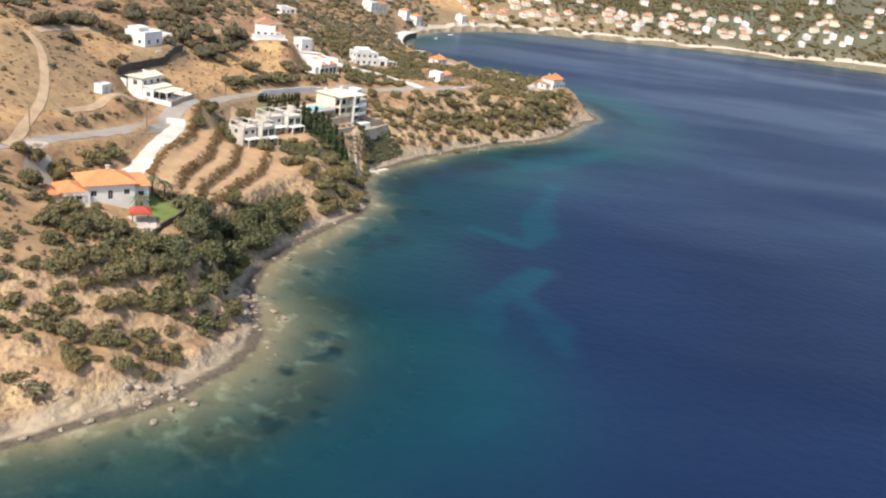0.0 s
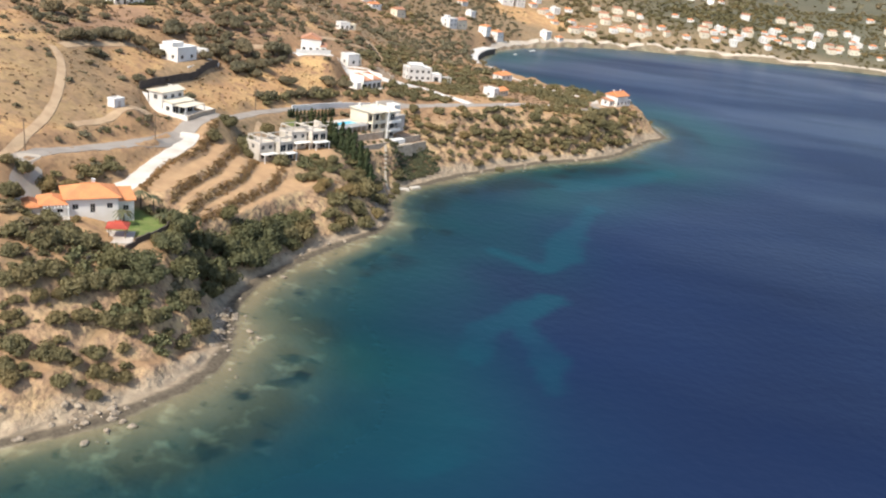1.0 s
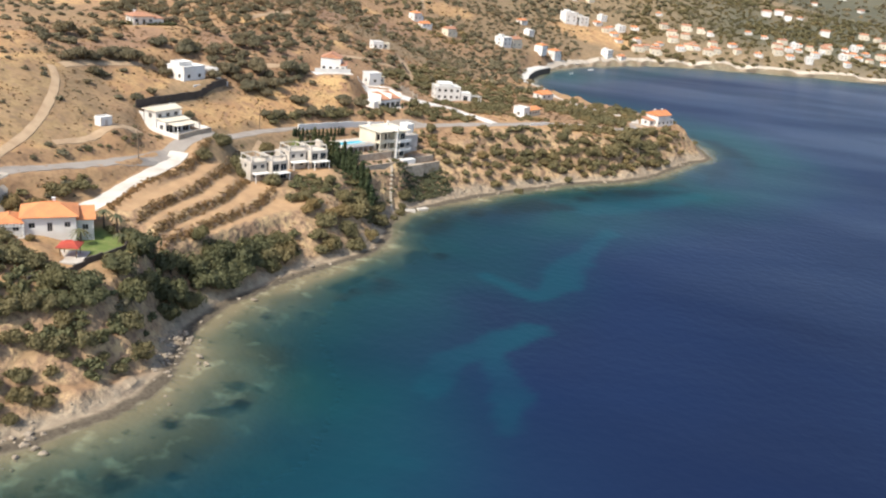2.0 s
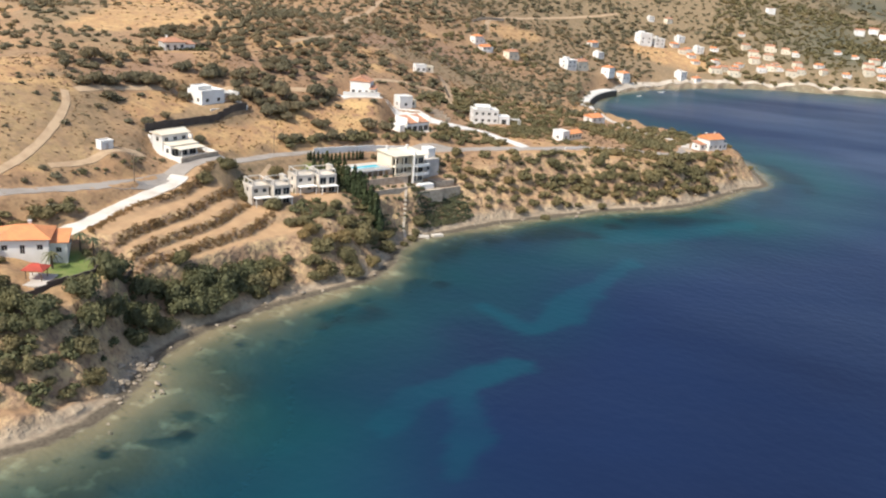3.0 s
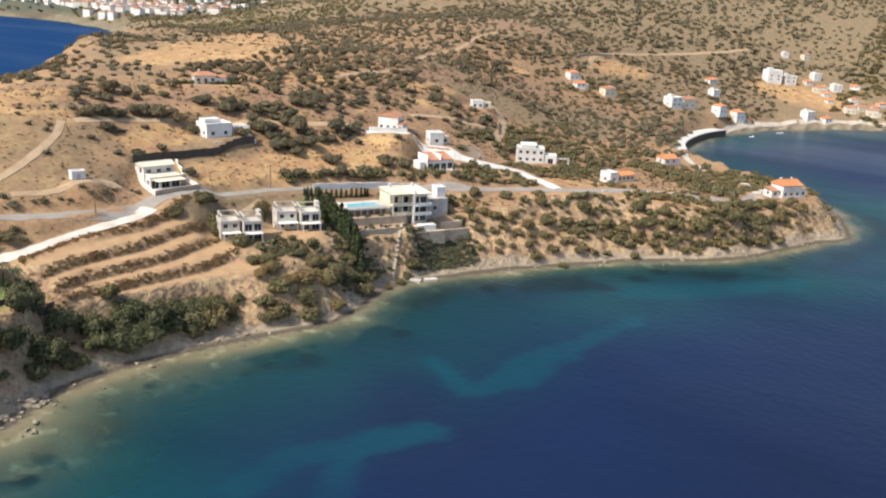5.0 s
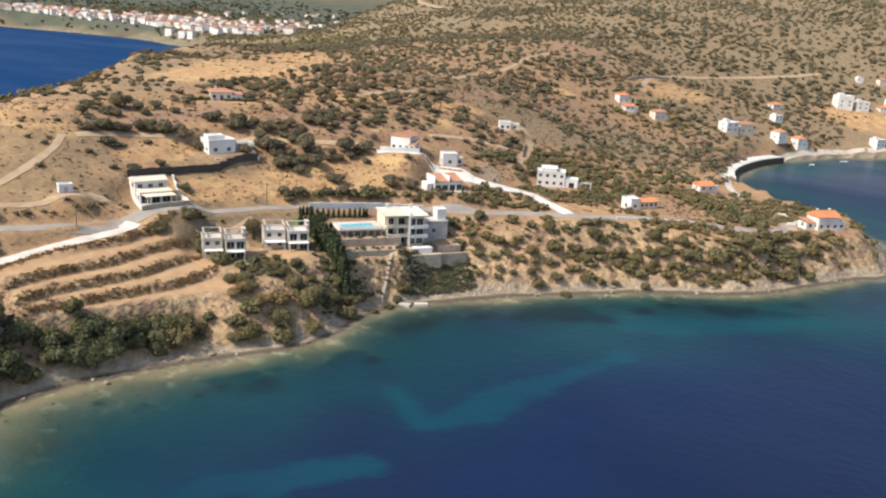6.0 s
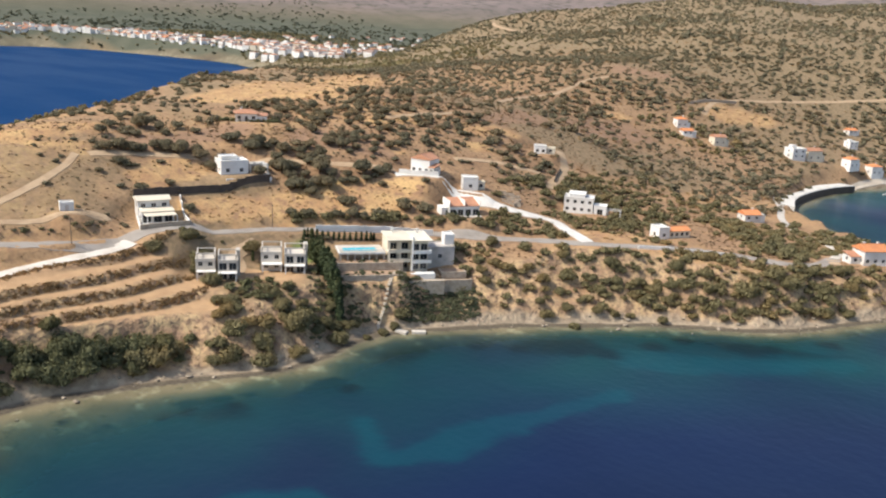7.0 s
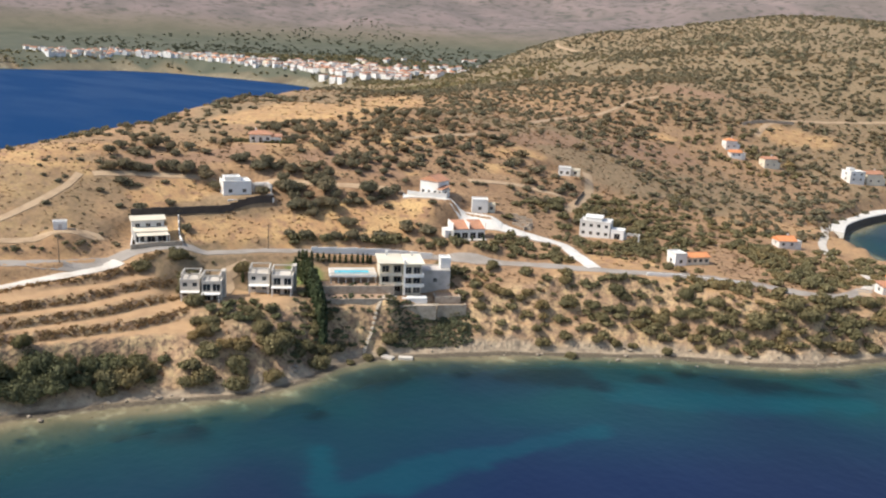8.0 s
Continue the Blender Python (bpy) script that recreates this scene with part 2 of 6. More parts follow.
def spline(points, step):
    """A smooth line through the points, about one point every step metres."""
    p = np.array(points, float)
    out = []
    for i in range(len(p) - 1):
        a, b, c, d = p[max(i - 1, 0)], p[i], p[i + 1], p[min(i + 2, len(p) - 1)]
        n = max(1, int(np.linalg.norm(c - b) / step))
        for t in np.arange(n) / n:
            out.append(0.5 * (2 * b + (c - a) * t + (2 * a - 5 * b + 4 * c - d) * t * t + (3 * b - a - 3 * c + d) * t ** 3))
    out.append(p[-1])
    return np.array(out)


def hashed(i, j, seed):
    v = np.sin(i * 127.1 + j * 311.7 + seed * 74.7) * 43758.5453
    return v - np.floor(v)


def value_noise(x, y, size, seed=0):
    """Smooth noise from -1 to 1 with lumps of about that size in metres."""
    x, y = x / size, y / size
    i, j = np.floor(x), np.floor(y)
    u, v = x - i, y - j
    u, v = u * u * (3 - 2 * u), v * v * (3 - 2 * v)
    a, b = hashed(i, j, seed), hashed(i + 1, j, seed)
    c, d = hashed(i, j + 1, seed), hashed(i + 1, j + 1, seed)
    return 2 * (a + (b - a) * u + (c - a) * v + (a - b - c + d) * u * v) - 1


def fbm(x, y, size, seed=0, octaves=4):
    return sum(value_noise(x + 17 * k, y - 9 * k, size / 2 ** k, seed + k) * 0.5 ** k for k in range(octaves)) / 1.6


def ramp(v, a, b):
    t = np.clip((v - a) / (b - a), 0, 1)
    return t * t * (3 - 2 * t)


LAND = np.concatenate([spline(COAST_NEAR + COAST_BAY, 7), np.array(COAST_WEST, float)])


def line_distance(x, y, line, closed=False):
    """Distance of the points from a line, and the sign of a closed one's inside."""
    best = np.full(x.shape, 1e9)
    inside = np.zeros(x.shape, bool)
    n = len(line)
    for k in range(n if closed else n - 1):
        (ax, ay), (bx, by) = line[k], line[(k + 1) % n]
        dx, dy = bx - ax, by - ay
        t = np.clip(((x - ax) * dx + (y - ay) * dy) / (dx * dx + dy * dy + 1e-9), 0, 1)
        best = np.minimum(best, (x - ax - t * dx) ** 2 + (y - ay - t * dy) ** 2)
        if closed and ay != by:
            inside ^= ((ay > y) != (by > y)) & (x < (bx - ax) * (y - ay) / (by - ay) + ax)
    best = np.sqrt(best)
    return np.where(inside, best, -best) if closed else best


def inland(x, y):
    """Metres from the shore, positive on land."""
    d = line_distance(x, y, LAND, True)
    return d + 1.1 * fbm(x, y, 14, 3, 3) * ramp(np.abs(d), 60, 0)

HILLS_NEAR = [(-110, 160, 30, 6.9), (-60, 180, 30, -6.2), (-190, 215, 30, -9.6), (-149, 242, 100, 24.9), (-149, 242, 30, 8.6),
              (-200, 260, 30, -6.6), (-136, 269, 30, 2.8), (-36, 272, 55, -12.6), (-107, 286, 30, -0.3), (-197, 299, 30, 10.4),
              (-235, 300, 30, -11.5), (-23, 334, 30, -3.7), (-122, 335, 30, 6.0), (-269, 357, 30, 7.1), (-310, 365, 30, -10.2),
              (-71, 368, 30, 2.9), (2, 391, 30, 2.9), (-227, 403, 55, 14.0), (-35, 421, 30, -4.1), (59, 424, 100, 2.5),
              (-124, 427, 55, 16.0), (-343, 429, 200, 26.3), (-343, 429, 30, 9.9), (-390, 440, 30, -10.5)]
HILLS_MID = [(-386, 497, 30, 6.6), (-30, 500, 55, -1.9), (-440, 510, 30, -9.0), (-147, 518, 55, 14.0), (-337, 523, 55, 5.0),
              (-418, 547, 30, 7.9), (-470, 580, 30, -9.3), (-250, 600, 100, 7.3), (-50, 640, 100, -12.8), (-350, 700, 100, 3.8),
              (-195, 715, 100, 28.1), (-511, 745, 100, 7.9), (-11, 790, 100, -8.1), (-1600, 800, 200, -5.1), (-595, 824, 100, -7.7),
              (100, 900, 200, -13.0), (-450, 900, 100, 12.7), (37, 914, 100, -15.3), (-881, 921, 200, 1.9), (-881, 921, 100, 5.8),
              (-260, 950, 100, 19.1), (350, 960, 100, -27.4), (-121, 963, 100, 13.8), (437, 1000, 100, 14.6)]
HILLS_FAR = [(-1400, 1000, 100, -2.1), (-813, 1006, 100, -15.7), (-1050, 1010, 100, -9.6), (-606, 1043, 100, 14.4), (-351, 1080, 100, 12.9),
              (0, 1100, 100, 7.0), (-678, 1144, 100, 26.6), (568, 1180, 100, 13.4), (-1800, 1200, 380, 14.3), (-553, 1238, 100, 11.3),
              (250, 1274, 100, -23.3), (-427, 1312, 100, 22.4), (-321, 1362, 380, 76.4), (-321, 1362, 100, -10.5), (900, 1500, 380, 47.8),
              (-900, 1500, 100, -10.5), (900, 1500, 200, 33.7), (300, 1600, 200, 14.7), (-200, 1600, 100, 14.0), (300, 1600, 380, 37.0),
              (-200, 1600, 380, 51.2), (-600, 1700, 200, 13.7)]


def rolling(x, y):
    g = np.full(x.shape, 6.0)
    for hx, hy, r, h in HILLS_NEAR + HILLS_MID + HILLS_FAR:
        g += h * np.exp(-((x - hx) ** 2 + (y - hy) ** 2) / (2 * r * r))
    far = np.hypot(x - 150, y - 150)
    g = np.maximum(g, 4 + 0.02 * np.maximum(far - 700, 0))
    rise = ramp(far, 2500, 4300)
    return g + rise * (330 + 150 * fbm(x, y, 900, 5) + 70 * fbm(x, y, 260, 9))


def soft_min(a, b, k):
    h = np.clip(0.5 + 0.5 * (b - a) / k, 0, 1)
    return b + (a - b) * h - k * h * (1 - h)


def ground_base(x, y):
    """Height of the natural ground, with the sea bed below zero."""
    d = inland(x, y)
    g = rolling(x, y)
    steep = 0.78 + 0.3 * value_noise(x, y, 26, 2)
    bank = 0.11 * d + steep * np.maximum(d - 4.0, 0)
    land = soft_min(bank, g, 2.5)
    land = np.where(d < 2, 0.11 * d, np.maximum(land, 0.11 * np.minimum(d, 6)))
    bed = -0.10 * np.maximum(-d, 0) - 0.0022 * np.maximum(-d - 12, 0) ** 2
    return np.where(d > 0, land, np.maximum(bed, -22)), d
# ---- end terrain ----


# ---- the shaped ground: terraces, roads, house platforms ----
ROAD = [(-150, 60), (-120, 120), (-104, 160), (-94, 188), (-89, 204), (-82, 222), (-77, 242), (-75, 260), (-73, 278), (-70, 294),
        (-64, 310), (-50, 336), (-33, 355), (-17, 371), (-1, 386), (10, 400), (17, 412), (27, 424), (38, 432), (47, 438),
        (53, 450), (53, 464)]
DRIVE = [(-74, 252), (-72, 244), (-71.5, 230), (-71, 216), (-70.5, 208), (-73, 202)]
BANKS = [[(200, -66), (215, -68), (223, -69), (242, -67), (252, -69), (268, -71)],
         [(200, -59), (206, -60), (218, -61), (236, -60), (258, -63), (268, -64)],
         [(200, -54.5), (208, -55), (216, -56), (240, -54), (262, -57), (268, -58)],
         [(200, -53), (216, -51.5), (228, -50), (246, -47), (258, -48), (268, -49)]]
PADS = [(-80, 265, 8, 27.0), (-101.5, 307, 7, 36.2), (-137, 336, 11, 48.3), (-91, 242, 3, 32.0), (-53, 267, 6, 16.0),
        (-48.5, 287, 7, 15.8), (-71, 371, 8, 34.3), (-57, 382, 5, 29.3), (-45, 365, 8, 24.0), (-32, 422, 8, 20.0),
        (5, 428, 8, 16.5), (-80, 456, 6, 34.5), (63, 468, 9, 13.5), (-72, 190, 9, 20.0), (-59, 190, 6, 17.5), (-31, 325, 5, 13.0)]
TERRACES = ((-5.2, 18.6, -3.4, 2.6, 17.4), (-3.0, 17.4, -9.2, -3.43, 15.1), (31.4, 39.5, -3.4, 1.8, 13.8), (31.8, 41.0, -5.6, -3.7, 11.8))


def across(line, y):
    p = np.array(line, float)
    return np.interp(y, p[:, 0], p[:, 1])


def terraced(x, y):
    """How far a place lies within the terraced field, 0 to 1."""
    inside = ramp(y, 203, 208) * ramp(y, 266, 261)
    low = -53 + (y - 205) * 0.24
    return inside * ramp(x, -73.5, -71.5) * ramp(x, low + 4, low + 1)


def ground_height(x, y):
    z, d = ground_base(x, y)
    m = terraced(x, y)
    if m.max() > 0:
        step = 24.4 - 0.11 * (x + 72)
        for bank in BANKS:
            step = step - 2.1 * ramp(x - across(bank, y), -1.1, 1.3)
        z = z * (1 - m) + step * m
    for line, half in ((ROAD_LINE, 3.2), (DRIVE_LINE, 3.0)):
        near = (np.abs(x - line[:, 0].mean()) < 160) & (y < 500)
        if near.any():
            gap = (x[near][:, None] - line[:, 0]) ** 2 + (y[near][:, None] - line[:, 1]) ** 2
            k = gap.argmin(1)
            w = ramp(np.sqrt(gap[np.arange(len(k)), k]), half + 3.5, half)
            z[near] = z[near] * (1 - w) + (line[k, 2]) * w
    for px, py, r, pz in PADS:
        w = ramp(np.hypot(x - px, y - py), r * 1.5 + 5, r)
        z = z * (1 - w) + pz * w
    u, v = 0.531 * (x + 41.7) + 0.847 * (y - 305.4), -0.847 * (x + 41.7) + 0.531 * (y - 305.4)
    cut = ramp(u, -7.5, -4.5) * ramp(u, 20.5, 17.5) * ramp(v, -13.5, -9.5) * ramp(v, 4.0, 2.0)
    return z * (1 - cut) + 12.9 * cut, d


def with_height(points, step):
    line = spline(points, step)
    z = ground_base(line[:, 0], line[:, 1])[0]
    for _ in range(14):
        z[1:-1] = (z[:-2] + 2 * z[1:-1] + z[2:]) / 4
    return np.c_[line, z]


ROAD_LINE, DRIVE_LINE = with_height(ROAD, 3), with_height(DRIVE, 2)


def blob(x, y, spots):
    """The union of soft round patches (x, y, radius)."""
    out = np.zeros(x.shape)
    for sx, sy, r in spots:
        out = np.maximum(out, ramp(np.hypot(x - sx, y - sy) + 0.5 * r * fbm(x, y, r * 0.9, 11, 3), r * 1.25, r * 0.6))
    return out


def axis(dense_from, dense_to, fine, start, end):
    """Grid lines: close together over the middle stretch, growing apart outwards."""
    out = list(np.arange(dense_from, dense_to, fine))
    step, v = fine, dense_to
    while v < end:
        out.append(v)
        step = min(step * 1.045, 70)
        v += step
    step, v, low = fine, dense_from, []
    while v > start:
        step = min(step * 1.045, 70)
        v -= step
        low.append(v)
    return np.array(low[::-1] + out)


def sheet(name, xs, ys, height, masks, mat):
    """A grid of faces with the height and the named masks at its points."""
    gx, gy = np.meshgrid(xs, ys)
    x, y = gx.ravel(), gy.ravel()
    z = height
    me = bpy.data.meshes.new(name)
    nx, ny = len(xs), len(ys)
    i = (np.arange(ny - 1)[:, None] * nx + np.arange(nx - 1)).ravel()
    faces = np.c_[i, i + 1, i + nx + 1, i + nx]
    me.vertices.add(len(x))
    me.vertices.foreach_set("co", np.c_[x, y, z].astype(np.float32).ravel())
    me.loops.add(faces.size)
    me.loops.foreach_set("vertex_index", faces.ravel().astype(np.int32))
    me.polygons.add(len(faces))
    me.polygons.foreach_set("loop_start", np.arange(0, faces.size, 4, dtype=np.int32))
    me.polygons.foreach_set("use_smooth", np.ones(len(faces), bool))
    me.update(calc_edges=True)
    for key, values in masks.items():
        me.attributes.new(key, "FLOAT", "POINT").data.foreach_set("value", values.astype(np.float32))
    me.materials.append(mat)
    return new(name, me)


XS, YS = axis(-125, 100, 1.1, -4900, 4900), axis(118, 470, 1.25, -600, 4900)
GX, GY = [v.ravel() for v in np.meshgrid(XS, YS)]
GZ, GD = ground_height(GX, GY)
GZ = np.where(GD > 5, GZ + 0.35 * fbm(GX, GY, 6, 4, 3) * (1 - terraced(GX, GY)) * ramp(GD, 5, 14), GZ)
gully = ramp(GD, 3, 8) * ramp(GD, 26, 11) * (1 - terraced(GX, GY))
GZ = GZ + gully * (2.6 * fbm(GX, GY, 9, 21, 4) + 1.2 * fbm(GX, GY, 3.5, 22, 2))
GZ = np.where(GD > 0.5, np.maximum(GZ, 0.15), GZ)
slope_y, slope_x = np.gradient(GZ.reshape(len(YS), len(XS)), YS, XS)
steepness = np.hypot(slope_x, slope_y).ravel()
def patches(x, y, spots):
    """The union of long soft patches, each from one end (x, y) to another (x, y), with its half width."""
    out = np.zeros(x.shape)
    for ax, ay, bx, by, r in spots:
        d = line_distance(x, y, ((ax, ay), (bx, by))) + 0.6 * r * fbm(x, y, max(r, 6), 11, 4)
        out = np.maximum(out, ramp(d, r * 1.3, r * 0.75))
    return out


STRAW = [(-187, 355, -197, 401, 17), (-197, 401, -287, 519, 26), (-180, 372, -168, 401, 10), (-131, 237, -142, 268, 9), (-155, 235, -165, 262, 9), (-104, 273, -109, 294, 5.5),
         (-85, 280, -76, 313, 7), (-76, 313, -64, 347, 8), (-81, 325, -66, 358, 5), (-101, 361, -91, 373, 4), (-121, 392, -117, 407, 6), (-114, 707, -103, 740, 14),
         (-140, 599, -136, 619, 5), (-9, 397, 1, 413, 5), (-102, 435, -100, 453, 6), (-104, 208, -98, 240, 8), (-113, 225, -122, 258, 7), (-10, 860, 25, 880, 28), (-87, 417, -84, 424, 4)]
BARE = [(-113, 541, -118, 596, 13), (-114, 462, -122, 504, 9), (-197, 716, -179, 733, 14), (-97, 366, -112, 345, 8), (-126, 285, -128, 325, 6)]
distance = np.hypot(GX, GY - 250)
straw = np.maximum(patches(GX, GY, STRAW), 0.5 * ramp(fbm(GX, GY, 45, 31, 4), 0.1, 0.5)) * ramp(GD, 6, 18)
straw = straw * ramp(distance, 1300, 700)
scrub = ramp(fbm(GX, GY, 70, 41, 4), 0.0, 0.45) * (1 - 0.85 * patches(GX, GY, STRAW)) * ramp(GD, 8, 20)
scrub = np.maximum(scrub, 0.75 * blob(GX, GY, [(-106, 246, 18), (-110, 224, 14), (-96, 228, 9), (-92, 250, 8), (-120, 240, 12)]))
scrub = np.maximum(scrub * 0.8, 1.0 * ramp(distance, 330, 650) * ramp(fbm(GX, GY, 160, 43, 4), -1.0, -0.3) * (1 - patches(GX, GY, STRAW)))
bare = patches(GX, GY, BARE) * 0.9
plain = ramp(GX + 0.25 * (GY - 1000), -850, -1150) * ramp(distance, 2900, 2450) * (GD > 5)
plain = np.maximum(plain, 0.85 * ramp(GY, 900, 980) * ramp(GX, 20, 160) * ramp(fbm(GX, GY, 140, 45, 3), -0.6, 0.0))
rock = ramp(steepness, 0.42, 0.75) * ramp(GD, 46, 26) * (GY < 560) * (GX > -120)
# the haze tint sets in with distance
hazy_upland = ramp(distance, 2450, 2900)
shelf = -1 * ramp(distance, 500, 900)
beach = ramp(GD - shelf + 1.2 * fbm(GX, GY, 9, 15, 3), 7.0, 5.0) * (GD > -3) * (GX > -900)
wet = ramp(GD + 0.8 * fbm(GX, GY, 7, 16, 3), 3.6, 2.4) * ramp(GD, -2.2, -0.3) * 0.95
bed = (GD < 0.2) * 1.0
tilled = np.maximum(terraced(GX, GY) * ramp(steepness, 0.75, 0.35), 0.9 * blob(GX, GY, [(-85, 186, 7), (-51, 277, 7), (-43, 284, 6)]))
lawn = blob(GX, GY, [(-60, 192, 7), (-59, 199, 4), (-54, 303, 7)])
WEED = [(-18, 177, 3), (-14, 170, 3.2), (-22, 158, 2.4), (-22, 139, 3), (-14, 145, 2.5), (-7, 243, 3), (-11, 232, 2.5), (4, 319, 4), (14, 327, 4), (25, 338, 5), (33, 343, 5), (39, 359, 5), (42, 372, 4),
        (56, 379, 5), (64, 386, 4), (-13, 227, 2.5), (-6, 243, 2.5), (3, 270, 3), (75, 405, 4)]
weed = np.maximum(blob(GX, GY, [(a, b, r * 0.8) for a, b, r in WEED]), ramp(GD, -14, -34) * ramp(fbm(GX, GY, 40, 51, 4), -0.75, -0.1))
weed = np.maximum(weed, ramp(GD, -7, -9) * ramp(GD, -19, -14) * ramp(fbm(GX, GY, 15, 52, 5), 0.2, 0.32) * 0.9)
ground = sheet("ground", XS, YS, GZ, dict(straw=straw, scrub=scrub, rock=rock, beach=beach, wet=wet, bed=bed, tilled=tilled, lawn=lawn, hazy_upland=hazy_upland, bare=bare, grove=plain * 0.9, weed=weed), MAT_GROUND)
tagged(ground, "dry stony hillside with straw grass and crumbling sandy sea banks", "ground", kind="structure")

WX, WY = axis(-120, 260, 2.0, -4900, 4900), axis(60, 520, 2.0, -600, 4900)
SX, SY = [v.ravel() for v in np.meshgrid(WX, WY)]
SD = inland(SX, SY)
reach = 8.5 + 17 * np.exp(-((SX + 22) ** 2 + (SY - 158) ** 2) / (2 * 42 ** 2))
deepness = 1 - np.exp(-np.maximum(-SD + 6 * fbm(SX, SY, 26, 61, 3) - 0.5, 0) / reach)
deepness = np.where(SD > -3, np.minimum(deepness, 0.12), deepness)
SANDBAR = [(20, 189, 21, 205, 4.5), (21, 205, 29, 216, 4.5), (29, 216, 37, 230, 4.5), (31, 210, 38, 195, 4.5), (38, 195, 39, 180, 4.5), (19, 260, 35, 251, 4), (35, 251, 43, 265, 4), (43, 265, 44, 292, 4), (44, 292, 51, 321, 4), (39, 347, 62, 363, 9), (62, 363, 79, 391, 9), (14, 143, 21, 148, 6), (19, 162, 24, 161, 3.5), (1, 140, 7, 168, 7), (43, 285, 37, 254, 6)]
open_sea = ramp(SD, -22, -78)
sea_weed = np.maximum(blob(SX, SY, [(a, b, r * 0.9) for a, b, r in WEED]) * 0.8, 0.75 * ramp(SD, -8, -11) * ramp(SD, -26, -17) * ramp(fbm(SX, SY, 24, 53, 4), 0.0, 0.25) * (SY < 520))
sea = sheet("sea", WX, WY, np.zeros(len(SX)), dict(depth=deepness, open=open_sea, weed=sea_weed, bay=ramp(SX, -150, -300), sandbar=np.maximum(patches(SX, SY, [(*c[:4], c[4] * 0.8) for c in SANDBAR]) * (0.34 + 0.16 * fbm(SX, SY, 18, 63, 3)), 0.38 * np.exp(-((SX - 2) ** 2 + (SY - 152) ** 2) / (2 * 26 ** 2)))), MAT_WATER)
tagged(sea, "calm deep blue sea with turquoise shallows along the shore", "sea", kind="structure")


# ---- building tools ----
GRID_Z = GZ.reshape(len(YS), len(XS))


def on_ground(x, y):
    """The built ground's height under the points."""
    x, y = np.asarray(x, float), np.asarray(y, float)
    i = np.clip(np.searchsorted(XS, x) - 1, 0, len(XS) - 2)
    j = np.clip(np.searchsorted(YS, y) - 1, 0, len(YS) - 2)
    u, v = (x - XS[i]) / (XS[i + 1] - XS[i]), (y - YS[j]) / (YS[j + 1] - YS[j])
    return (GRID_Z[j, i] * (1 - u) + GRID_Z[j, i + 1] * u) * (1 - v) + (GRID_Z[j + 1, i] * (1 - u) + GRID_Z[j + 1, i + 1] * u) * v


def part(name, bm, mat, parent=None, label=""):
    """Links a bmesh (or a mesh) as one object, under a thing where one is given."""
    me = bm
    if isinstance(bm, bmesh.types.BMesh):
        me = bpy.data.meshes.new(name)
        bm.to_mesh(me)
        bm.free()
        me.materials.append(mat)
    ob = new(name, me)
    ob.parent = parent
    return tagged(ob, label)


def empty(name, m, label, category, group="", kind=""):
    ob = new(name)
    ob.empty_display_size = 0.5
    ob.matrix_basis = m
    return tagged(ob, label, category, group, kind)


def box(bm, x0, x1, y0, y1, z0, z1):
    v = [bm.verts.new((x, y, z)) for z in (z0, z1) for x, y in ((x0, y0), (x1, y0), (x1, y1), (x0, y1))]
    for f in ((0, 3, 2, 1), (4, 5, 6, 7), (0, 1, 5, 4), (1, 2, 6, 5), (2, 3, 7, 6), (3, 0, 4, 7)):
        bm.faces.new([v[k] for k in f])


def prism(bm, points, z0, z1):
    """A column over a flat outline; z0 and z1 may be lists, one height a corner."""
    n = len(points)
    z0 = z0 if isinstance(z0, (list, tuple)) else [z0] * n
    z1 = z1 if isinstance(z1, (list, tuple)) else [z1] * n
    a = [bm.verts.new((x, y, z)) for (x, y), z in zip(points, z0)]
    b = [bm.verts.new((x, y, z)) for (x, y), z in zip(points, z1)]
    bm.faces.new(a[::-1])
    bm.faces.new(b)
    for k in range(n):
        bm.faces.new((a[k], a[(k + 1) % n], b[(k + 1) % n], b[k]))


def tube(bm, a, b, ra, rb, sides=6):
    a, b = Vector(a), Vector(b)
    q = (b - a).to_track_quat("Z", "Y")
    rings = []
    for p, r in ((a, ra), (b, rb)):
        rings.append([bm.verts.new(p + q @ Vector((r * math.cos(k * math.tau / sides), r * math.sin(k * math.tau / sides), 0))) for k in range(sides)])
    for k in range(sides):
        bm.faces.new((rings[0][k], rings[0][(k + 1) % sides], rings[1][(k + 1) % sides], rings[1][k]))
    bm.faces.new(rings[1])


def strip(name, points, width, mat, lift=0.12, step=2.0, thick=0.35, follow=True, label="", category=""):
    """A road or path laid along a line, with an edge of its own."""
    line = spline(points, step)
    tangent = np.gradient(line, axis=0)
    tangent /= np.linalg.norm(tangent, axis=1)[:, None]
    side = np.c_[-tangent[:, 1], tangent[:, 0]]
    bm = bmesh.new()
    rows = []
    for k in range(len(line)):
        half = width / 2 * (1 + 0.05 * math.sin(k * 1.7) + 0.04 * math.sin(k * 0.61))
        a, b = line[k] + side[k] * half, line[k] - side[k] * half
        za, zc, zb = (float(on_ground(*p)) for p in (a, line[k], b))
        if not follow:
            za = zb = zc = max(za, zb, zc)
        rows.append([bm.verts.new((a[0], a[1], za - thick)), bm.verts.new((a[0], a[1], za + lift)), bm.verts.new((*line[k], zc + lift + 0.04)),
                     bm.verts.new((b[0], b[1], zb + lift)), bm.verts.new((b[0], b[1], zb - thick))])
    for p, q in zip(rows, rows[1:]):
        for k in range(4):
            bm.faces.new((p[k], p[k + 1], q[k + 1], q[k]))
    bmesh.ops.recalc_face_normals(bm, faces=bm.faces)
    return tagged(part(name, bm, mat), label, category, kind="structure")


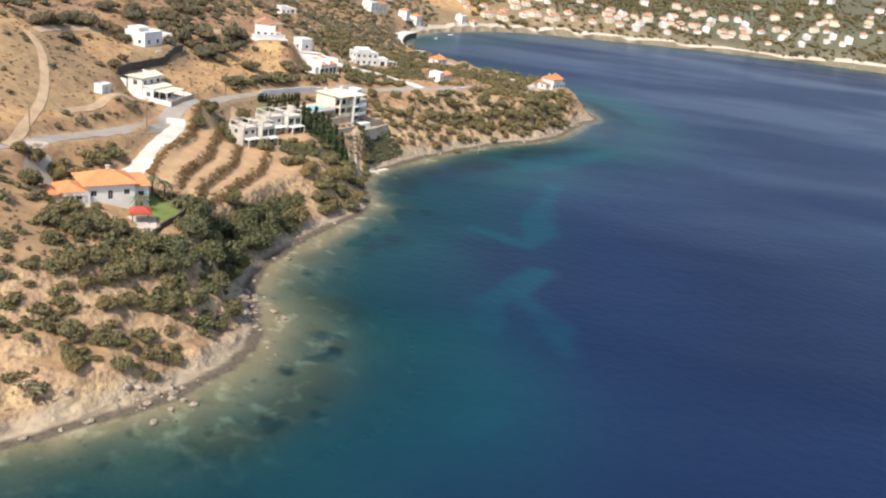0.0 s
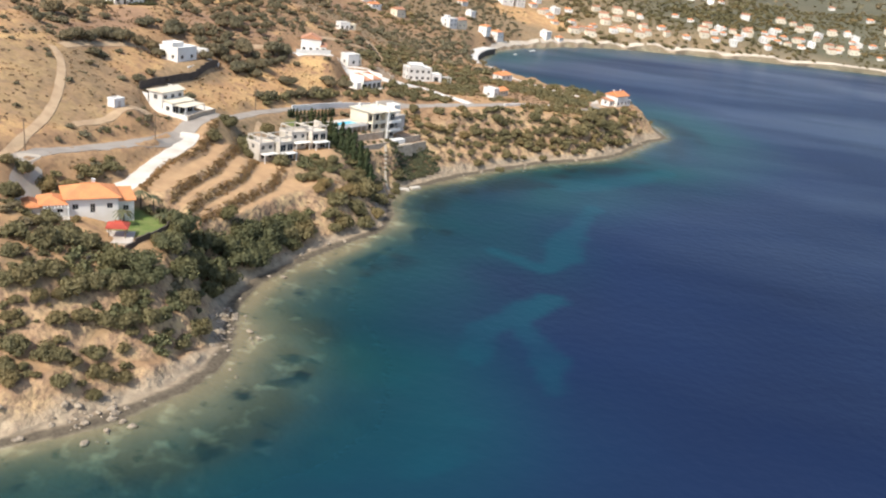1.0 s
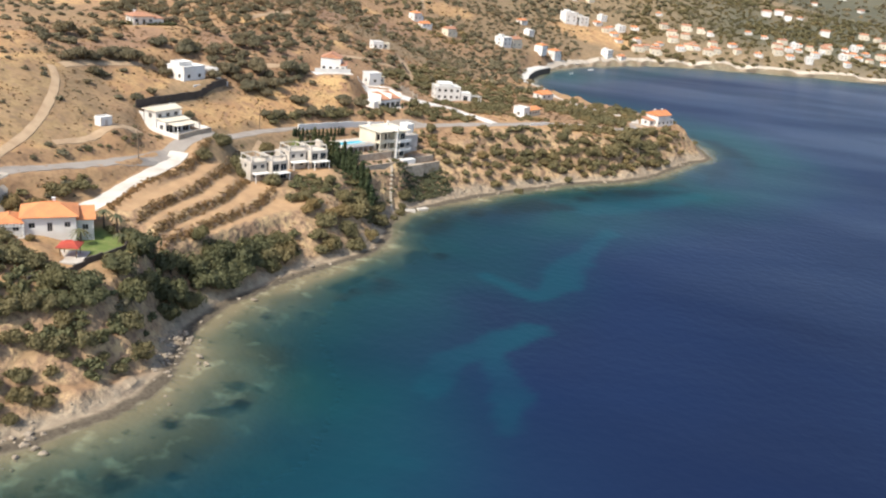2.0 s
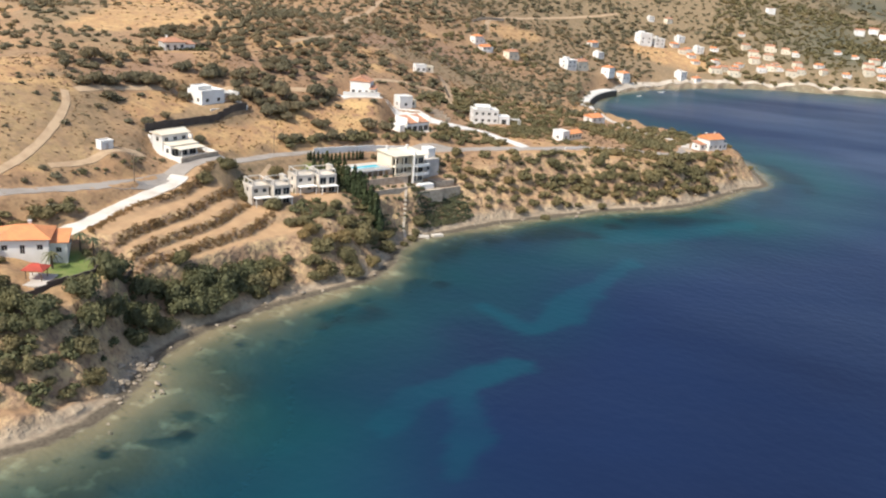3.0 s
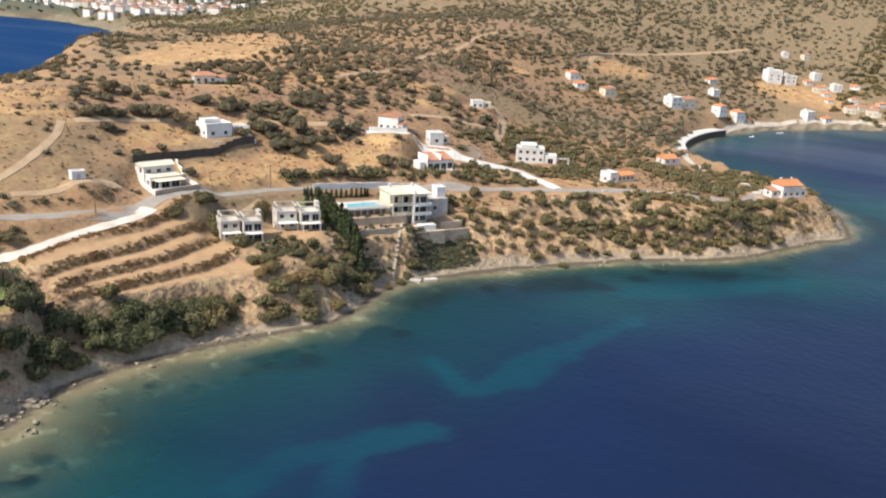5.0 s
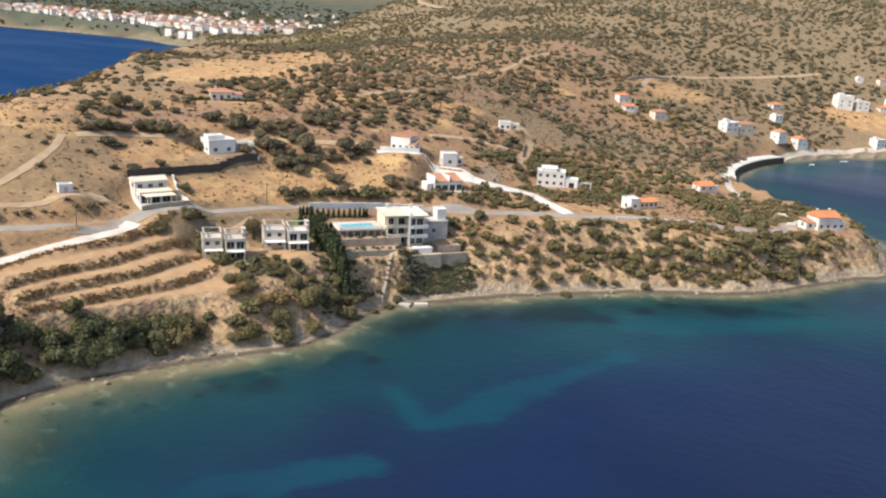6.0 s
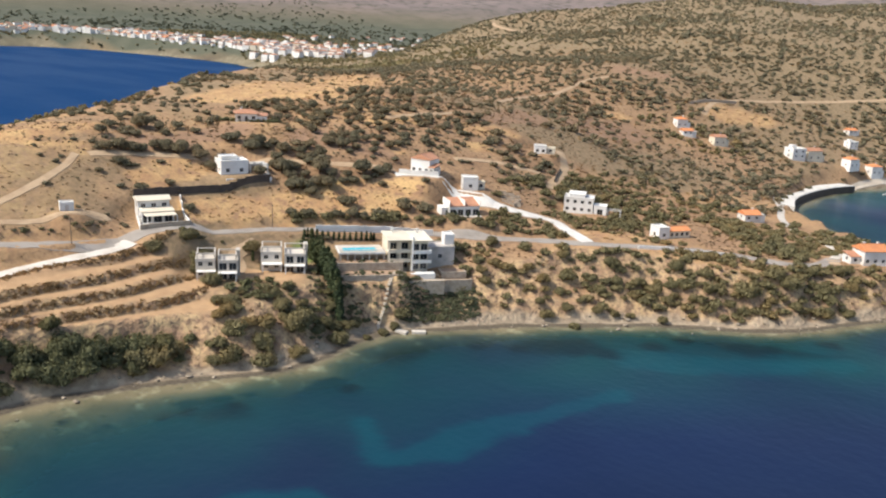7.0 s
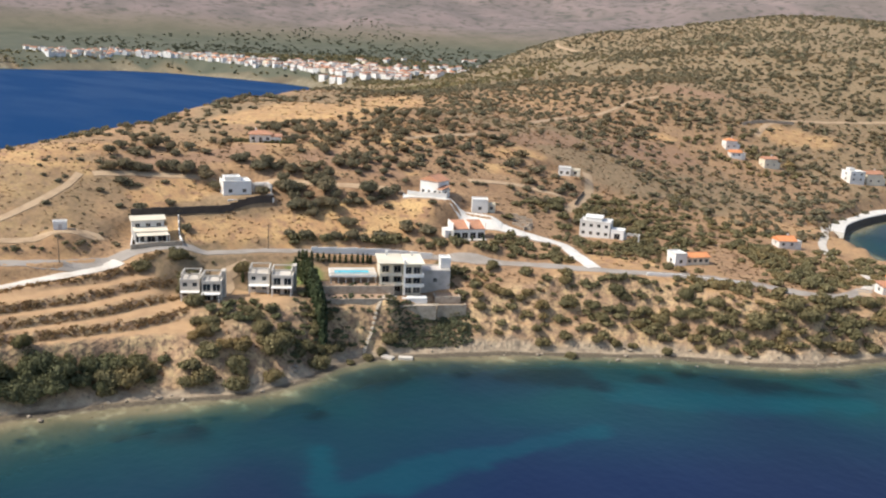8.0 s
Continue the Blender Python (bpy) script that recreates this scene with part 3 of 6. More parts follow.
def wall_run(name, points, height, thick, mat, label, category="wall", top=None, sink=0.6):
    """A free-standing or retaining wall along a line, stepping with the ground."""
    line = spline(points, 2.5)
    bm = bmesh.new()
    for p, q in zip(line, line[1:]):
        d = (q - p) / max(np.linalg.norm(q - p), 1e-6)
        s = np.array([-d[1], d[0]]) * thick / 2
        z = float(on_ground(*(p + q) / 2))
        hi = top if top is not None else z + height
        prism(bm, [tuple(p - s), tuple(q - s + d * 0.02), tuple(q + s + d * 0.02), tuple(p + s)], min(z, hi) - sink - 0.6, hi)
    return tagged(part(name, bm, mat), label, category, kind="structure")


def panel(bm, m, xs, zs, holes, t):
    """A wall of thickness t over a grid of lines, left out where a hole lies: one closed, connected piece."""
    made = {}

    def at(i, j, back):
        if (i, j, back) not in made:
            made[i, j, back] = bm.verts.new(m @ Vector((xs[i], t if back else 0, zs[j])))
        return made[i, j, back]

    def solid(i, j):
        if not (0 <= i < len(xs) - 1 and 0 <= j < len(zs) - 1):
            return False
        x, z = (xs[i] + xs[i + 1]) / 2, (zs[j] + zs[j + 1]) / 2
        return not any(h[0] < x < h[1] and h[2] < z < h[3] for h in holes)

    for i in range(len(xs) - 1):
        for j in range(len(zs) - 1):
            if not solid(i, j):
                continue
            ring = ((i, j), (i + 1, j), (i + 1, j + 1), (i, j + 1))
            bm.faces.new([at(*c, False) for c in ring])
            bm.faces.new([at(*c, True) for c in ring[::-1]])
            for (a, b), (di, dj) in zip(zip(ring, ring[1:] + ring[:1]), ((0, -1), (1, 0), (0, 1), (-1, 0))):
                if not solid(i + di, j + dj):
                    bm.faces.new((at(*b, False), at(*a, False), at(*a, True), at(*b, True)))


# windows, shared by all houses: a frame with sill and a pane behind it
def window_meshes(w, h):
    f = bmesh.new()
    a, b, c, d = -w / 2, -w / 2 + 0.09, -0.045, 0.045
    panel(f, Matrix.Translation((0, 0.09, 0)), [a, b, c, d, -b, -a], [0, 0.09, h - 0.09, h], [(b, c, 0.09, h - 0.09), (d, -b, 0.09, h - 0.09)], 0.09)
    p = bmesh.new()
    box(p, -w / 2 + 0.05, w / 2 - 0.05, 0.13, 0.15, 0.05, h - 0.05)
    made = []
    for name, bm, mat in (("window_frame", f, MAT_FRAME), ("pane", p, MAT_GLASS)):
        me = bpy.data.meshes.new(name)
        bm.to_mesh(me)
        bm.free()
        me.materials.append(mat)
        made.append(me)
    return made


WINDOW, DOOR, TALL = (1.3, 1.3), (1.1, 2.15), (2.2, 2.2)
WINDOW_KIT = {size: window_meshes(*size) for size in (WINDOW, DOOR, TALL)}


def block(house, cx, cy, w, d, z0, z1, walls=MAT_WHITE, counts=(3, 2, 3, 2), storey=3.0, base=0.0, roof="flat", tiles=MAT_TILE, tall=False, over=0.35, door=False, rise=1.6):
    """One volume of a house: walls with real openings, a window in each, and its roof. The front is the side of -y."""
    bm = bmesh.new()
    t = 0.28
    sides = ((w, (cx - w / 2, cy - d / 2), 0), (d - 2 * t, (cx + w / 2, cy - d / 2 + t), 90), (w, (cx + w / 2, cy + d / 2), 180), (d - 2 * t, (cx - w / 2, cy + d / 2 - t), 270))
    for (length, corner, turn), count in zip(sides, counts):
        m = Matrix.Translation((corner[0], corner[1], 0)) @ Matrix.Rotation(radians(turn), 4, "Z")
        holes = []
        for s in range(max(1, int((z1 - base + 0.2) / storey))):
            for k in range(count):
                size, sill = WINDOW, 0.95
                if tall and turn == 0:
                    size, sill = TALL, 0.12
                if door and turn == 0 and s == 0 and k == count // 2:
                    size, sill = DOOR, 0.05
                x = length * (k + 0.5) / count
                zz = base + s * storey + sill
                if zz + size[1] < z1 - 0.2 and size[0] < length / count - 0.3:
                    holes.append((x - size[0] / 2, x + size[0] / 2, zz, zz + size[1], size))
        xs = sorted({0, length, *(h[0] for h in holes), *(h[1] for h in holes)})
        zs = sorted({z0, z1, *(h[2] for h in holes), *(h[3] for h in holes)})
        panel(bm, m, xs, zs, holes, t)
        for x0, x1, za, zb, size in holes:
            frame_mesh, pane_mesh = WINDOW_KIT[size]
            wnd = part("door" if size == DOOR else "window", frame_mesh, None, house)
            wnd.matrix_basis = m @ Matrix.Translation(((x0 + x1) / 2, 0, za))
            part("pane", pane_mesh, None, wnd)
    part("wall", bm, walls, house)
    roof_on(house, cx, cy, w, d, z1, roof, walls, tiles, over, rise)


def roof_on(house, cx, cy, w, d, z1, roof, walls, tiles, over=0.35, rise=1.6):
    bm = bmesh.new()
    x0, x1, y0, y1 = cx - w / 2, cx + w / 2, cy - d / 2, cy + d / 2
    if roof == "flat":
        box(bm, x0 - 0.06, x1 + 0.06, y0 - 0.06, y1 + 0.06, z1 + 0.003, z1 + 0.22)
        for a in ((x0 - 0.06, x1 + 0.06, y0 - 0.06, y0 + 0.16), (x0 - 0.06, x1 + 0.06, y1 - 0.16, y1 + 0.06), (x0 - 0.06, x0 + 0.16, y0 + 0.16, y1 - 0.16), (x1 - 0.16, x1 + 0.06, y0 + 0.16, y1 - 0.16)):
            box(bm, *a, z1 + 0.22, z1 + 0.6)
        part("roof", bm, walls, house)
        return
    x0, x1, y0, y1 = x0 - over, x1 + over, y0 - over, y1 + over
    if roof == "gable":
        ridge = [((x0, cy), (x1, cy))]
    elif roof == "gable_front":
        ridge = [((cx, y0), (cx, y1))]
    elif roof == "lean":
        prism(bm, [(x0, y0), (x1, y0), (x1, y1), (x0, y1)], [z1, z1, z1 + rise, z1 + rise], [z1 + 0.2, z1 + 0.2, z1 + rise + 0.2, z1 + rise + 0.2])
        part("roof", bm, tiles, house, "tiled roof")
        return
    else:
        k = min(w, d) / 2
        ridge = [((x0 + k, cy), (x1 - k, cy))] if w > d else [((cx, y0 + k), (cx, y1 - k))]
    a, b = ridge[0]
    low = [bm.verts.new((x, y, z1 + 0.003)) for x, y in ((x0, y0), (x1, y0), (x1, y1), (x0, y1))]
    mid = [bm.verts.new((v.co.x, v.co.y, z1 + 0.16)) for v in low]
    ra, rb = bm.verts.new((*a, z1 + rise + 0.16)), bm.verts.new((*b, z1 + rise + 0.16))
    bm.faces.new(low[::-1])
    for k in range(4):
        bm.faces.new((low[k], low[(k + 1) % 4], mid[(k + 1) % 4], mid[k]))
    if abs(a[0] - b[0]) > abs(a[1] - b[1]):
        quads = ((mid[0], mid[1], rb, ra), (mid[1], mid[2], rb), (mid[2], mid[3], ra, rb), (mid[3], mid[0], ra))
    else:
        quads = ((mid[0], mid[1], ra), (mid[1], mid[2], rb, ra), (mid[2], mid[3], rb), (mid[3], mid[0], ra, rb))
    for q in quads:
        bm.faces.new(q)
    part("roof", bm, tiles, house, "tiled roof")
    cap = bmesh.new()
    tube(cap, (*a, z1 + rise + 0.17), (*b, z1 + rise + 0.17), 0.13, 0.13, 6)
    part("ridge_cap", cap, tiles, house)


def slab(house, name, x0, x1, y0, y1, z0, z1, mat, label=""):
    bm = bmesh.new()
    box(bm, x0, x1, y0, y1, z0, z1)
    bmesh.ops.bevel(bm, geom=bm.edges[:], offset=0.03, segments=1, affect="EDGES")
    return part(name, bm, mat, house, label)


def chimney(house, x, y, z):
    bm = bmesh.new()
    box(bm, x - 0.35, x + 0.35, y - 0.3, y + 0.3, z, z + 1.3)
    box(bm, x - 0.45, x + 0.45, y - 0.4, y + 0.4, z + 1.303, z + 1.45)
    part("chimney", bm, MAT_WHITE, house)


def pergola(house, x0, x1, y0, y1, z, h, mat):
    for x in (x0, x1):
        for y in (y0, y1):
            slab(house, "post", x - 0.14, x + 0.14, y - 0.14, y + 0.14, z - 1.0, z + h, mat)
    bm = bmesh.new()
    for y in (y0, y1):
        box(bm, x0 - 0.3, x1 + 0.3, y - 0.1, y + 0.1, z + h + 0.003, z + h + 0.2)
    n = max(2, int((x1 - x0) / 0.7))
    for k in range(n + 1):
        x = x0 + (x1 - x0) * k / n
        box(bm, x - 0.06, x + 0.06, y0 - 0.3, y1 + 0.3, z + h + 0.203, z + h + 0.33)
    part("beam", bm, mat, house)


def railing(house, x0, x1, y, z, mat=MAT_WHITE):
    bm = bmesh.new()
    n = max(2, int((x1 - x0) / 0.45))
    for k in range(n + 1):
        x = x0 + (x1 - x0) * k / n
        box(bm, x - 0.05, x + 0.05, y - 0.05, y + 0.05, z, z + 0.9)
    box(bm, x0 - 0.05, x1 + 0.05, y - 0.08, y + 0.08, z + 0.903, z + 1.0)
    part("railing", bm, mat, house)


# ---- roads, paths, walls ----
strip("road", ROAD, 5.6, MAT_ASPHALT, label="worn pale grey asphalt coast road", category="road")
strip("driveway", DRIVE, 5.2, MAT_CONCRETE, lift=0.2, label="pale concrete driveway down to the house", category="driveway")
TRACKS = [([(-94, 190), (-97, 211), (-101, 226), (-108, 242), (-114, 252), (-120, 258)], 2.3), ([(-119, 262), (-118, 279), (-112, 302), (-103, 320), (-91, 341), (-79, 363)], 2.8),
          ([(-91, 243), (-87, 252), (-90, 232), (-93, 222)], 2.2), ([(-54, 428), (-58, 439), (-65, 455), (-74, 466), (-82, 474)], 4.0), ([(-122, 398), (-121, 424), (-119, 445)], 2.6), ([(-79, 396), (-73, 420), (-64, 436)], 2.4),
          ([(-146, 504), (-172, 561), (-180, 605), (-191, 654), (-189, 683)], 3.0), ([(-64, 289), (-63, 283), (-61, 279), (-57, 278), (-49, 269)], 4.2), ([(53, 462), (57, 455)], 4.0),
          ([(-120, 695), (-130, 735), (-120, 790), (-100, 850), (-60, 930)], 3.5), ([(-500, 790), (-560, 815), (-640, 850)], 5.0), ([(-520, 1000), (-590, 1035), (-620, 1060)], 5.0)]
for points, width in TRACKS:
    strip("dirt_track", points, width, MAT_DIRT, lift=0.16, label="bare dirt track over the dry hillside", category="track")
strip("forecourt", [(-91, 198), (-87, 192), (-85, 185), (-80, 180)], 5.0, MAT_SANDWAY, lift=0.16, label="pale gravel forecourt beside the orange-roofed house", category="forecourt")
LANE = [(-76, 360), (-68, 369), (-61, 372), (-52, 377), (-43, 383), (-34, 389), (-27, 394), (-14, 389), (-4, 385)]
strip("lane", LANE, 5.0, MAT_LANE, lift=0.25, label="white concrete lane between the villas", category="lane")
strip("coast_path", [(53, 464), (51, 478), (40, 492), (24, 505), (6, 532), (-6, 560), (-18, 585), (-27, 606)], 3.4, MAT_CONCRETE, lift=0.2, label="pale path along the inner bay", category="path")
strip("seafront", [(-22, 704), (-19, 738), (5, 785), (42, 832), (90, 868), (184, 905), (280, 934), (378, 952), (488, 961), (800, 992)], 4.0, MAT_SANDWAY, lift=0.35, step=6, label="pale seafront promenade along the bay", category="promenade")
quay = spline([(-19, 600), (-28, 625), (-31, 655), (-29, 685), (-23, 706)], 4)
qb = bmesh.new()
for p, q in zip(quay, quay[1:]):
    prism(qb, [(p[0] - 4, p[1]), (p[0] + 5, p[1]), (q[0] + 5, q[1] + 0.05), (q[0] - 4, q[1] + 0.05)], -3.0, 4.4)
tagged(part("quay", qb, MAT_LANE), "curved concrete quay with a sheer seaward wall", "quay", kind="structure")
qb = bmesh.new()
for p, q in zip(quay, quay[1:]):
    prism(qb, [(p[0] + 5.0, p[1]), (p[0] + 5.35, p[1]), (q[0] + 5.35, q[1] + 0.05), (q[0] + 5.0, q[1] + 0.05)], -3.0, 3.9)
tagged(part("quay_face", qb, MAT_DARKWALL), "dark stone face of the quay", "quay wall", kind="structure")
# the brown-black of this wall paints in the shade on it
wall_run("boundary_wall", [(-96, 265), (-94, 283), (-91, 300), (-90, 313)], 2.4, 0.35, MAT_DARKWALL, "long boundary wall above the road, shade coloured in brown-black")
for pts in ([(-77, 257), (-86, 261), (-95, 265)], [(-74.5, 272), (-84, 275.5), (-93, 279.5)]):
    wall_run("garden_wall", pts, 1.3, 0.35, MAT_WHITE, "white stepped garden wall beside the house")
wall_run("garden_wall", [(-77, 257), (-76, 263), (-74.5, 272)], 1.5, 0.45, MAT_STONE, "stone wall on the road side of the garden")
wall_run("road_wall", [(-61, 310), (-54, 323), (-47, 335), (-40, 344)], 2.2, 0.35, MAT_WHITE, "white rendered wall below the coast road")
wall_run("road_wall", [(10, 395), (17, 405), (24, 414), (31, 422)], 1.1, 0.4, MAT_WHITE, "low white wall along the coast road")
wall_run("garden_wall", [(-54, 206), (-54.5, 194), (-56, 181), (-60, 168)], 1.3, 0.35, MAT_DARKWALL, "dark fence wall round the lawn")
wall_run("garden_wall", [(-50, 317 - 5), (-50, 318)], 0.4, 0.3, MAT_STONE, "low stone kerb behind the pool")
GARDEN = pose(-41.7, 305.4, 20.0, 0, 0, 57.9)
for u0, u1, v0, v1, z in [(*c[:4], c[4] - 20) for c in TERRACES]:
    garden = empty("garden_terrace", GARDEN, "stone-walled garden terrace of bare soil below the villa", "terrace", kind="structure")
    for name, mat, c in (("front_wall", MAT_STONE, (u0, u1, v0, v0 + 0.45, z - 4, z + 0.25)), ("side_wall", MAT_STONE, (u0, u0 + 0.4, v0 + 0.453, v1, z - 4, z + 0.2)),
                         ("side_wall", MAT_STONE, (u1 - 0.4, u1, v0 + 0.453, v1, z - 4, z + 0.2)), ("soil", MAT_SOIL, (u0 + 0.403, u1 - 0.403, v0 + 0.453, v1, z - 4, z))):
        bm = bmesh.new()
        box(bm, *c)
        part(name, bm, mat, garden)
for pts in ([(-46, 388), (-40, 392)], [(-49, 391), (-43, 395.5)], [(-52, 394), (-46, 399)], [(-41, 389), (-44, 397)]):
    wall_run("retaining_wall", pts, 1.3, 0.4, MAT_STONE, "stepped stone planting wall beside the lane")
wall_run("retaining_wall", [(-65, 452), (-61, 444), (-57, 437)], 1.2, 0.5, MAT_DARKWALL, "dark dry-stone wall along the track")
for pts in ([(-76, 362), (-70, 366), (-64, 371)],):
    wall_run("retaining_wall", pts, 2.0, 0.4, MAT_WHITE, "white terrace wall below the villa")
wall_run("road_wall", [(-134, 700), (-132, 725), (-124, 752)], 1.8, 0.6, MAT_STONE, "stone retaining wall above the field")

stairs = empty("garden_stairs", pose(0, 0, 0), "winding stone garden stairs down to the shore", "stairs", kind="structure")
flight = spline([(-28.5, 320), (-28.5, 316), (-26.5, 312), (-25, 308), (-23.5, 304.5), (-21.5, 303)], 0.55)
for p, q in zip(flight, flight[1:]):
    d = (q - p) / np.linalg.norm(q - p)
    s = np.array([-d[1], d[0]]) * 0.5
    z = float(on_ground(*p))
    bm = bmesh.new()
    prism(bm, [tuple(p - s), tuple(q - s), tuple(q + s), tuple(p + s)], z - 0.6, z + 0.14)
    part("step", bm, MAT_SANDWAY, stairs)
for x, y, w, d, turn in ((-17.5, 308.5, 3.6, 2.2, 20), (-14.2, 312.5, 4.2, 1.8, 48)):
    bm = bmesh.new()
    box(bm, -w / 2, w / 2, -d / 2, d / 2, -0.9, 0.55)
    bmesh.ops.bevel(bm, geom=bm.edges[:], offset=0.06, segments=1, affect="EDGES")
    landing = tagged(part("landing_stage", bm, MAT_CONCRETE), "small pale concrete bathing platform at the shore", "platform", "bathing platforms")
    landing.matrix_basis = pose(x, y, 0.1, 0, 0, turn)


# ---- houses near the coast road ----
def house(name, x, y, z, turn, label, group=""):
    return empty(name, pose(x, y, z, 0, 0, turn), label, "house", group)


h = house("villa", -41.7, 305.4, 20.0, 57.9, "cream terraced villa with balconies and a raised pool deck")
slab(h, "pool_deck", -1.2, 13.4, 0, 9.5, -0.55, -0.03, MAT_WHITE, "white paved pool deck")
for x0, x1, y0, y1 in ((-0.8, 0.6, 2.2, 6.3), (11.2, 13.2, 2.2, 6.3), (-0.8, 13.2, 0.3, 2.2), (-0.8, 13.2, 6.3, 9.3)):
    slab(h, "paving", x0, x1, y0, y1, -0.03, 0.06, MAT_CONCRETE)
slab(h, "pool", 0.6, 11.2, 2.2, 6.3, -0.028, 0.0, MAT_POOL, "bright turquoise swimming pool water")
slab(h, "deck_wall", -1.0, 13.2, 3.0, 3.3, -7.0, -0.56, MAT_STONE, "shaded wall under the deck")
for k in range(7):
    slab(h, "pillar", -0.9 + k * 2.3, -0.5 + k * 2.3, 0.25, 0.65, -7.0, -0.56, MAT_CONCRETE)
railing(h, -1.0, 13.2, 0.15, 0.0)
block(h, 18.0, 5.5, 7.4, 9.0, -8.0, 3.6, MAT_CREAM, (2, 2, 2, 0), 3.1, -5.6, "flat", tall=True)
block(h, 24.4, 4.2, 5.4, 10.0, -9.0, 3.6, MAT_CREAM, (2, 2, 2, 0), 3.1, -5.6, "flat", tall=True)
slab(h, "roof_slab", 13.6, 21.4, -2.3, 10.2, 4.25, 4.5, MAT_CREAM, "pale cream roof slab")
slab(h, "roof_slab", 21.5, 28.0, -3.0, 9.6, 4.25, 4.5, MAT_CREAM, "pale cream roof slab")
for z in (0.5, -2.6):
    slab(h, "balcony", 14.0, 21.4, -1.9, 0.98, z - 0.25, z, MAT_CREAM)
    slab(h, "parapet", 14.0, 21.4, -1.9, -1.72, z + 0.003, z + 0.85, MAT_CREAM)
    slab(h, "balcony", 22.05, 27.6, -3.6, -0.83, z - 0.25, z, MAT_WHITE)
    slab(h, "parapet", 22.05, 27.6, -3.6, -3.42, z + 0.003, z + 0.85, MAT_WHITE)
    slab(h, "parapet", 27.42, 27.6, -3.417, -0.83, z + 0.003, z + 0.85, MAT_WHITE)
for x in (14.4, 17.8, 21.4):
    slab(h, "column", x - 0.2, x + 0.2, -1.7, -1.35, -7.0, 4.24, MAT_CREAM)
slab(h, "column", 21.5, 22.0, -2.6, -1.0, -8.0, 5.6, MAT_WHITE, "tall white dividing pier")
# right wing: its shadow is put into the grey wall colour
block(h, 32.2, 6.8, 9.6, 7.4, -8.0, 0.2, MAT_GREY, (1, 1, 0, 0), 3.1, -4.0, "flat")
block(h, 36.0, 8.6, 3.2, 4.2, -6.0, 3.4, MAT_WHITE, (0, 1, 0, 0), 3.1, 0.2, "flat")
slab(h, "terrace", 20.8, 28.6, -5.6, -2.65, -9.0, -5.7, MAT_WHITE, "white terrace with low parapet")
slab(h, "terrace_wall", 19.6, 31.2, -7.6, -5.65, -12.0, -7.4, MAT_STONE, "rubble stone terrace base")
chimney(h, 17.0, 8.0, 4.5)
chimney(h, 25.0, 7.0, 4.5)

h = house("house", -72.6, 190.6, 20.0, 36, "white house with bright orange hipped tile roof")
block(h, 1.0, 1.0, 11.0, 9.0, -3.0, 3.9, MAT_WHITE, (3, 2, 3, 2), 3.0, 0.4, "hip", MAT_TILE, over=0.7, rise=2.1, door=True)
block(h, -7.2, -0.6, 5.2, 6.6, -2.0, 2.8, MAT_WHITE, (2, 1, 2, 2), 3.0, 0.0, "hip", MAT_TILE, over=0.5, rise=1.3)
block(h, -12.0, -1.0, 4.2, 5.6, -2.0, 2.4, MAT_WHITE, (1, 0, 1, 1), 3.0, 0.0, "hip", MAT_TILE, over=0.5, rise=1.2)
block(h, 8.4, 1.5, 3.6, 7.0, -3.0, 2.6, MAT_WHITE, (1, 2, 1, 0), 3.0, -0.8, "lean", MAT_TILE, over=0.5, rise=0.9)
slab(h, "porch", -9.5, -4.0, -6.2, -3.92, -1.6, 0.05, MAT_CONCRETE)
pergola(h, -9.2, -4.3, -5.9, -4.2, 0.1, 2.5, MAT_WHITE)
chimney(h, 2.0, 2.5, 5.2)

k = house("garden_kiosk", -61.3, 183.6, 17.9, 20, "small open garden kiosk with a red hipped roof")
k["category"] = "kiosk"
for x in (-1.7, 1.7):
    for y in (-1.5, 1.5):
        slab(k, "post", x - 0.1, x + 0.1, y - 0.1, y + 0.1, -1.0, 2.3, MAT_WOOD)
roof_on(k, 0, 0, 3.8, 3.4, 2.3, "hip", MAT_WOOD, MAT_RED, 0.5, 1.0)
slab(k, "paving", -3.4, 3.4, -4.5, 3.0, -0.8, 0.02, MAT_CONCRETE, "pale paved patio")

h = house("house", -83.6, 266.0, 27.0, 72, "white two-storey house with cream awnings by the road")
h.scale = (1.12, 1.12, 1.12)
block(h, 0, 0.2, 8.6, 3.2, -2.5, 3.1, MAT_WHITE, (3, 1, 0, 1), 3.1, 0.0, "lean", MAT_CREAM, over=0.2, rise=0.5, tall=True)
block(h, -0.4, 4.2, 8.4, 4.6, -1.0, 5.6, MAT_WHITE, (3, 1, 2, 1), 3.1, 2.6, "gable", MAT_CREAM, over=0.5, rise=0.8)
slab(h, "awning", -3.9, 4.4, -5.3, -1.42, 2.75, 2.9, MAT_CREAM, "pale cream terrace awning")
for x in (-3.4, 4.4):
    slab(h, "post", x - 0.1, x + 0.1, -5.2, -5.0, 0.18, 2.745, MAT_WHITE)
slab(h, "terrace", -4.4, 4.6, -5.7, -1.43, -2.5, 0.18, MAT_WHITE)
railing(h, -4.1, 4.1, -5.5, 0.18)

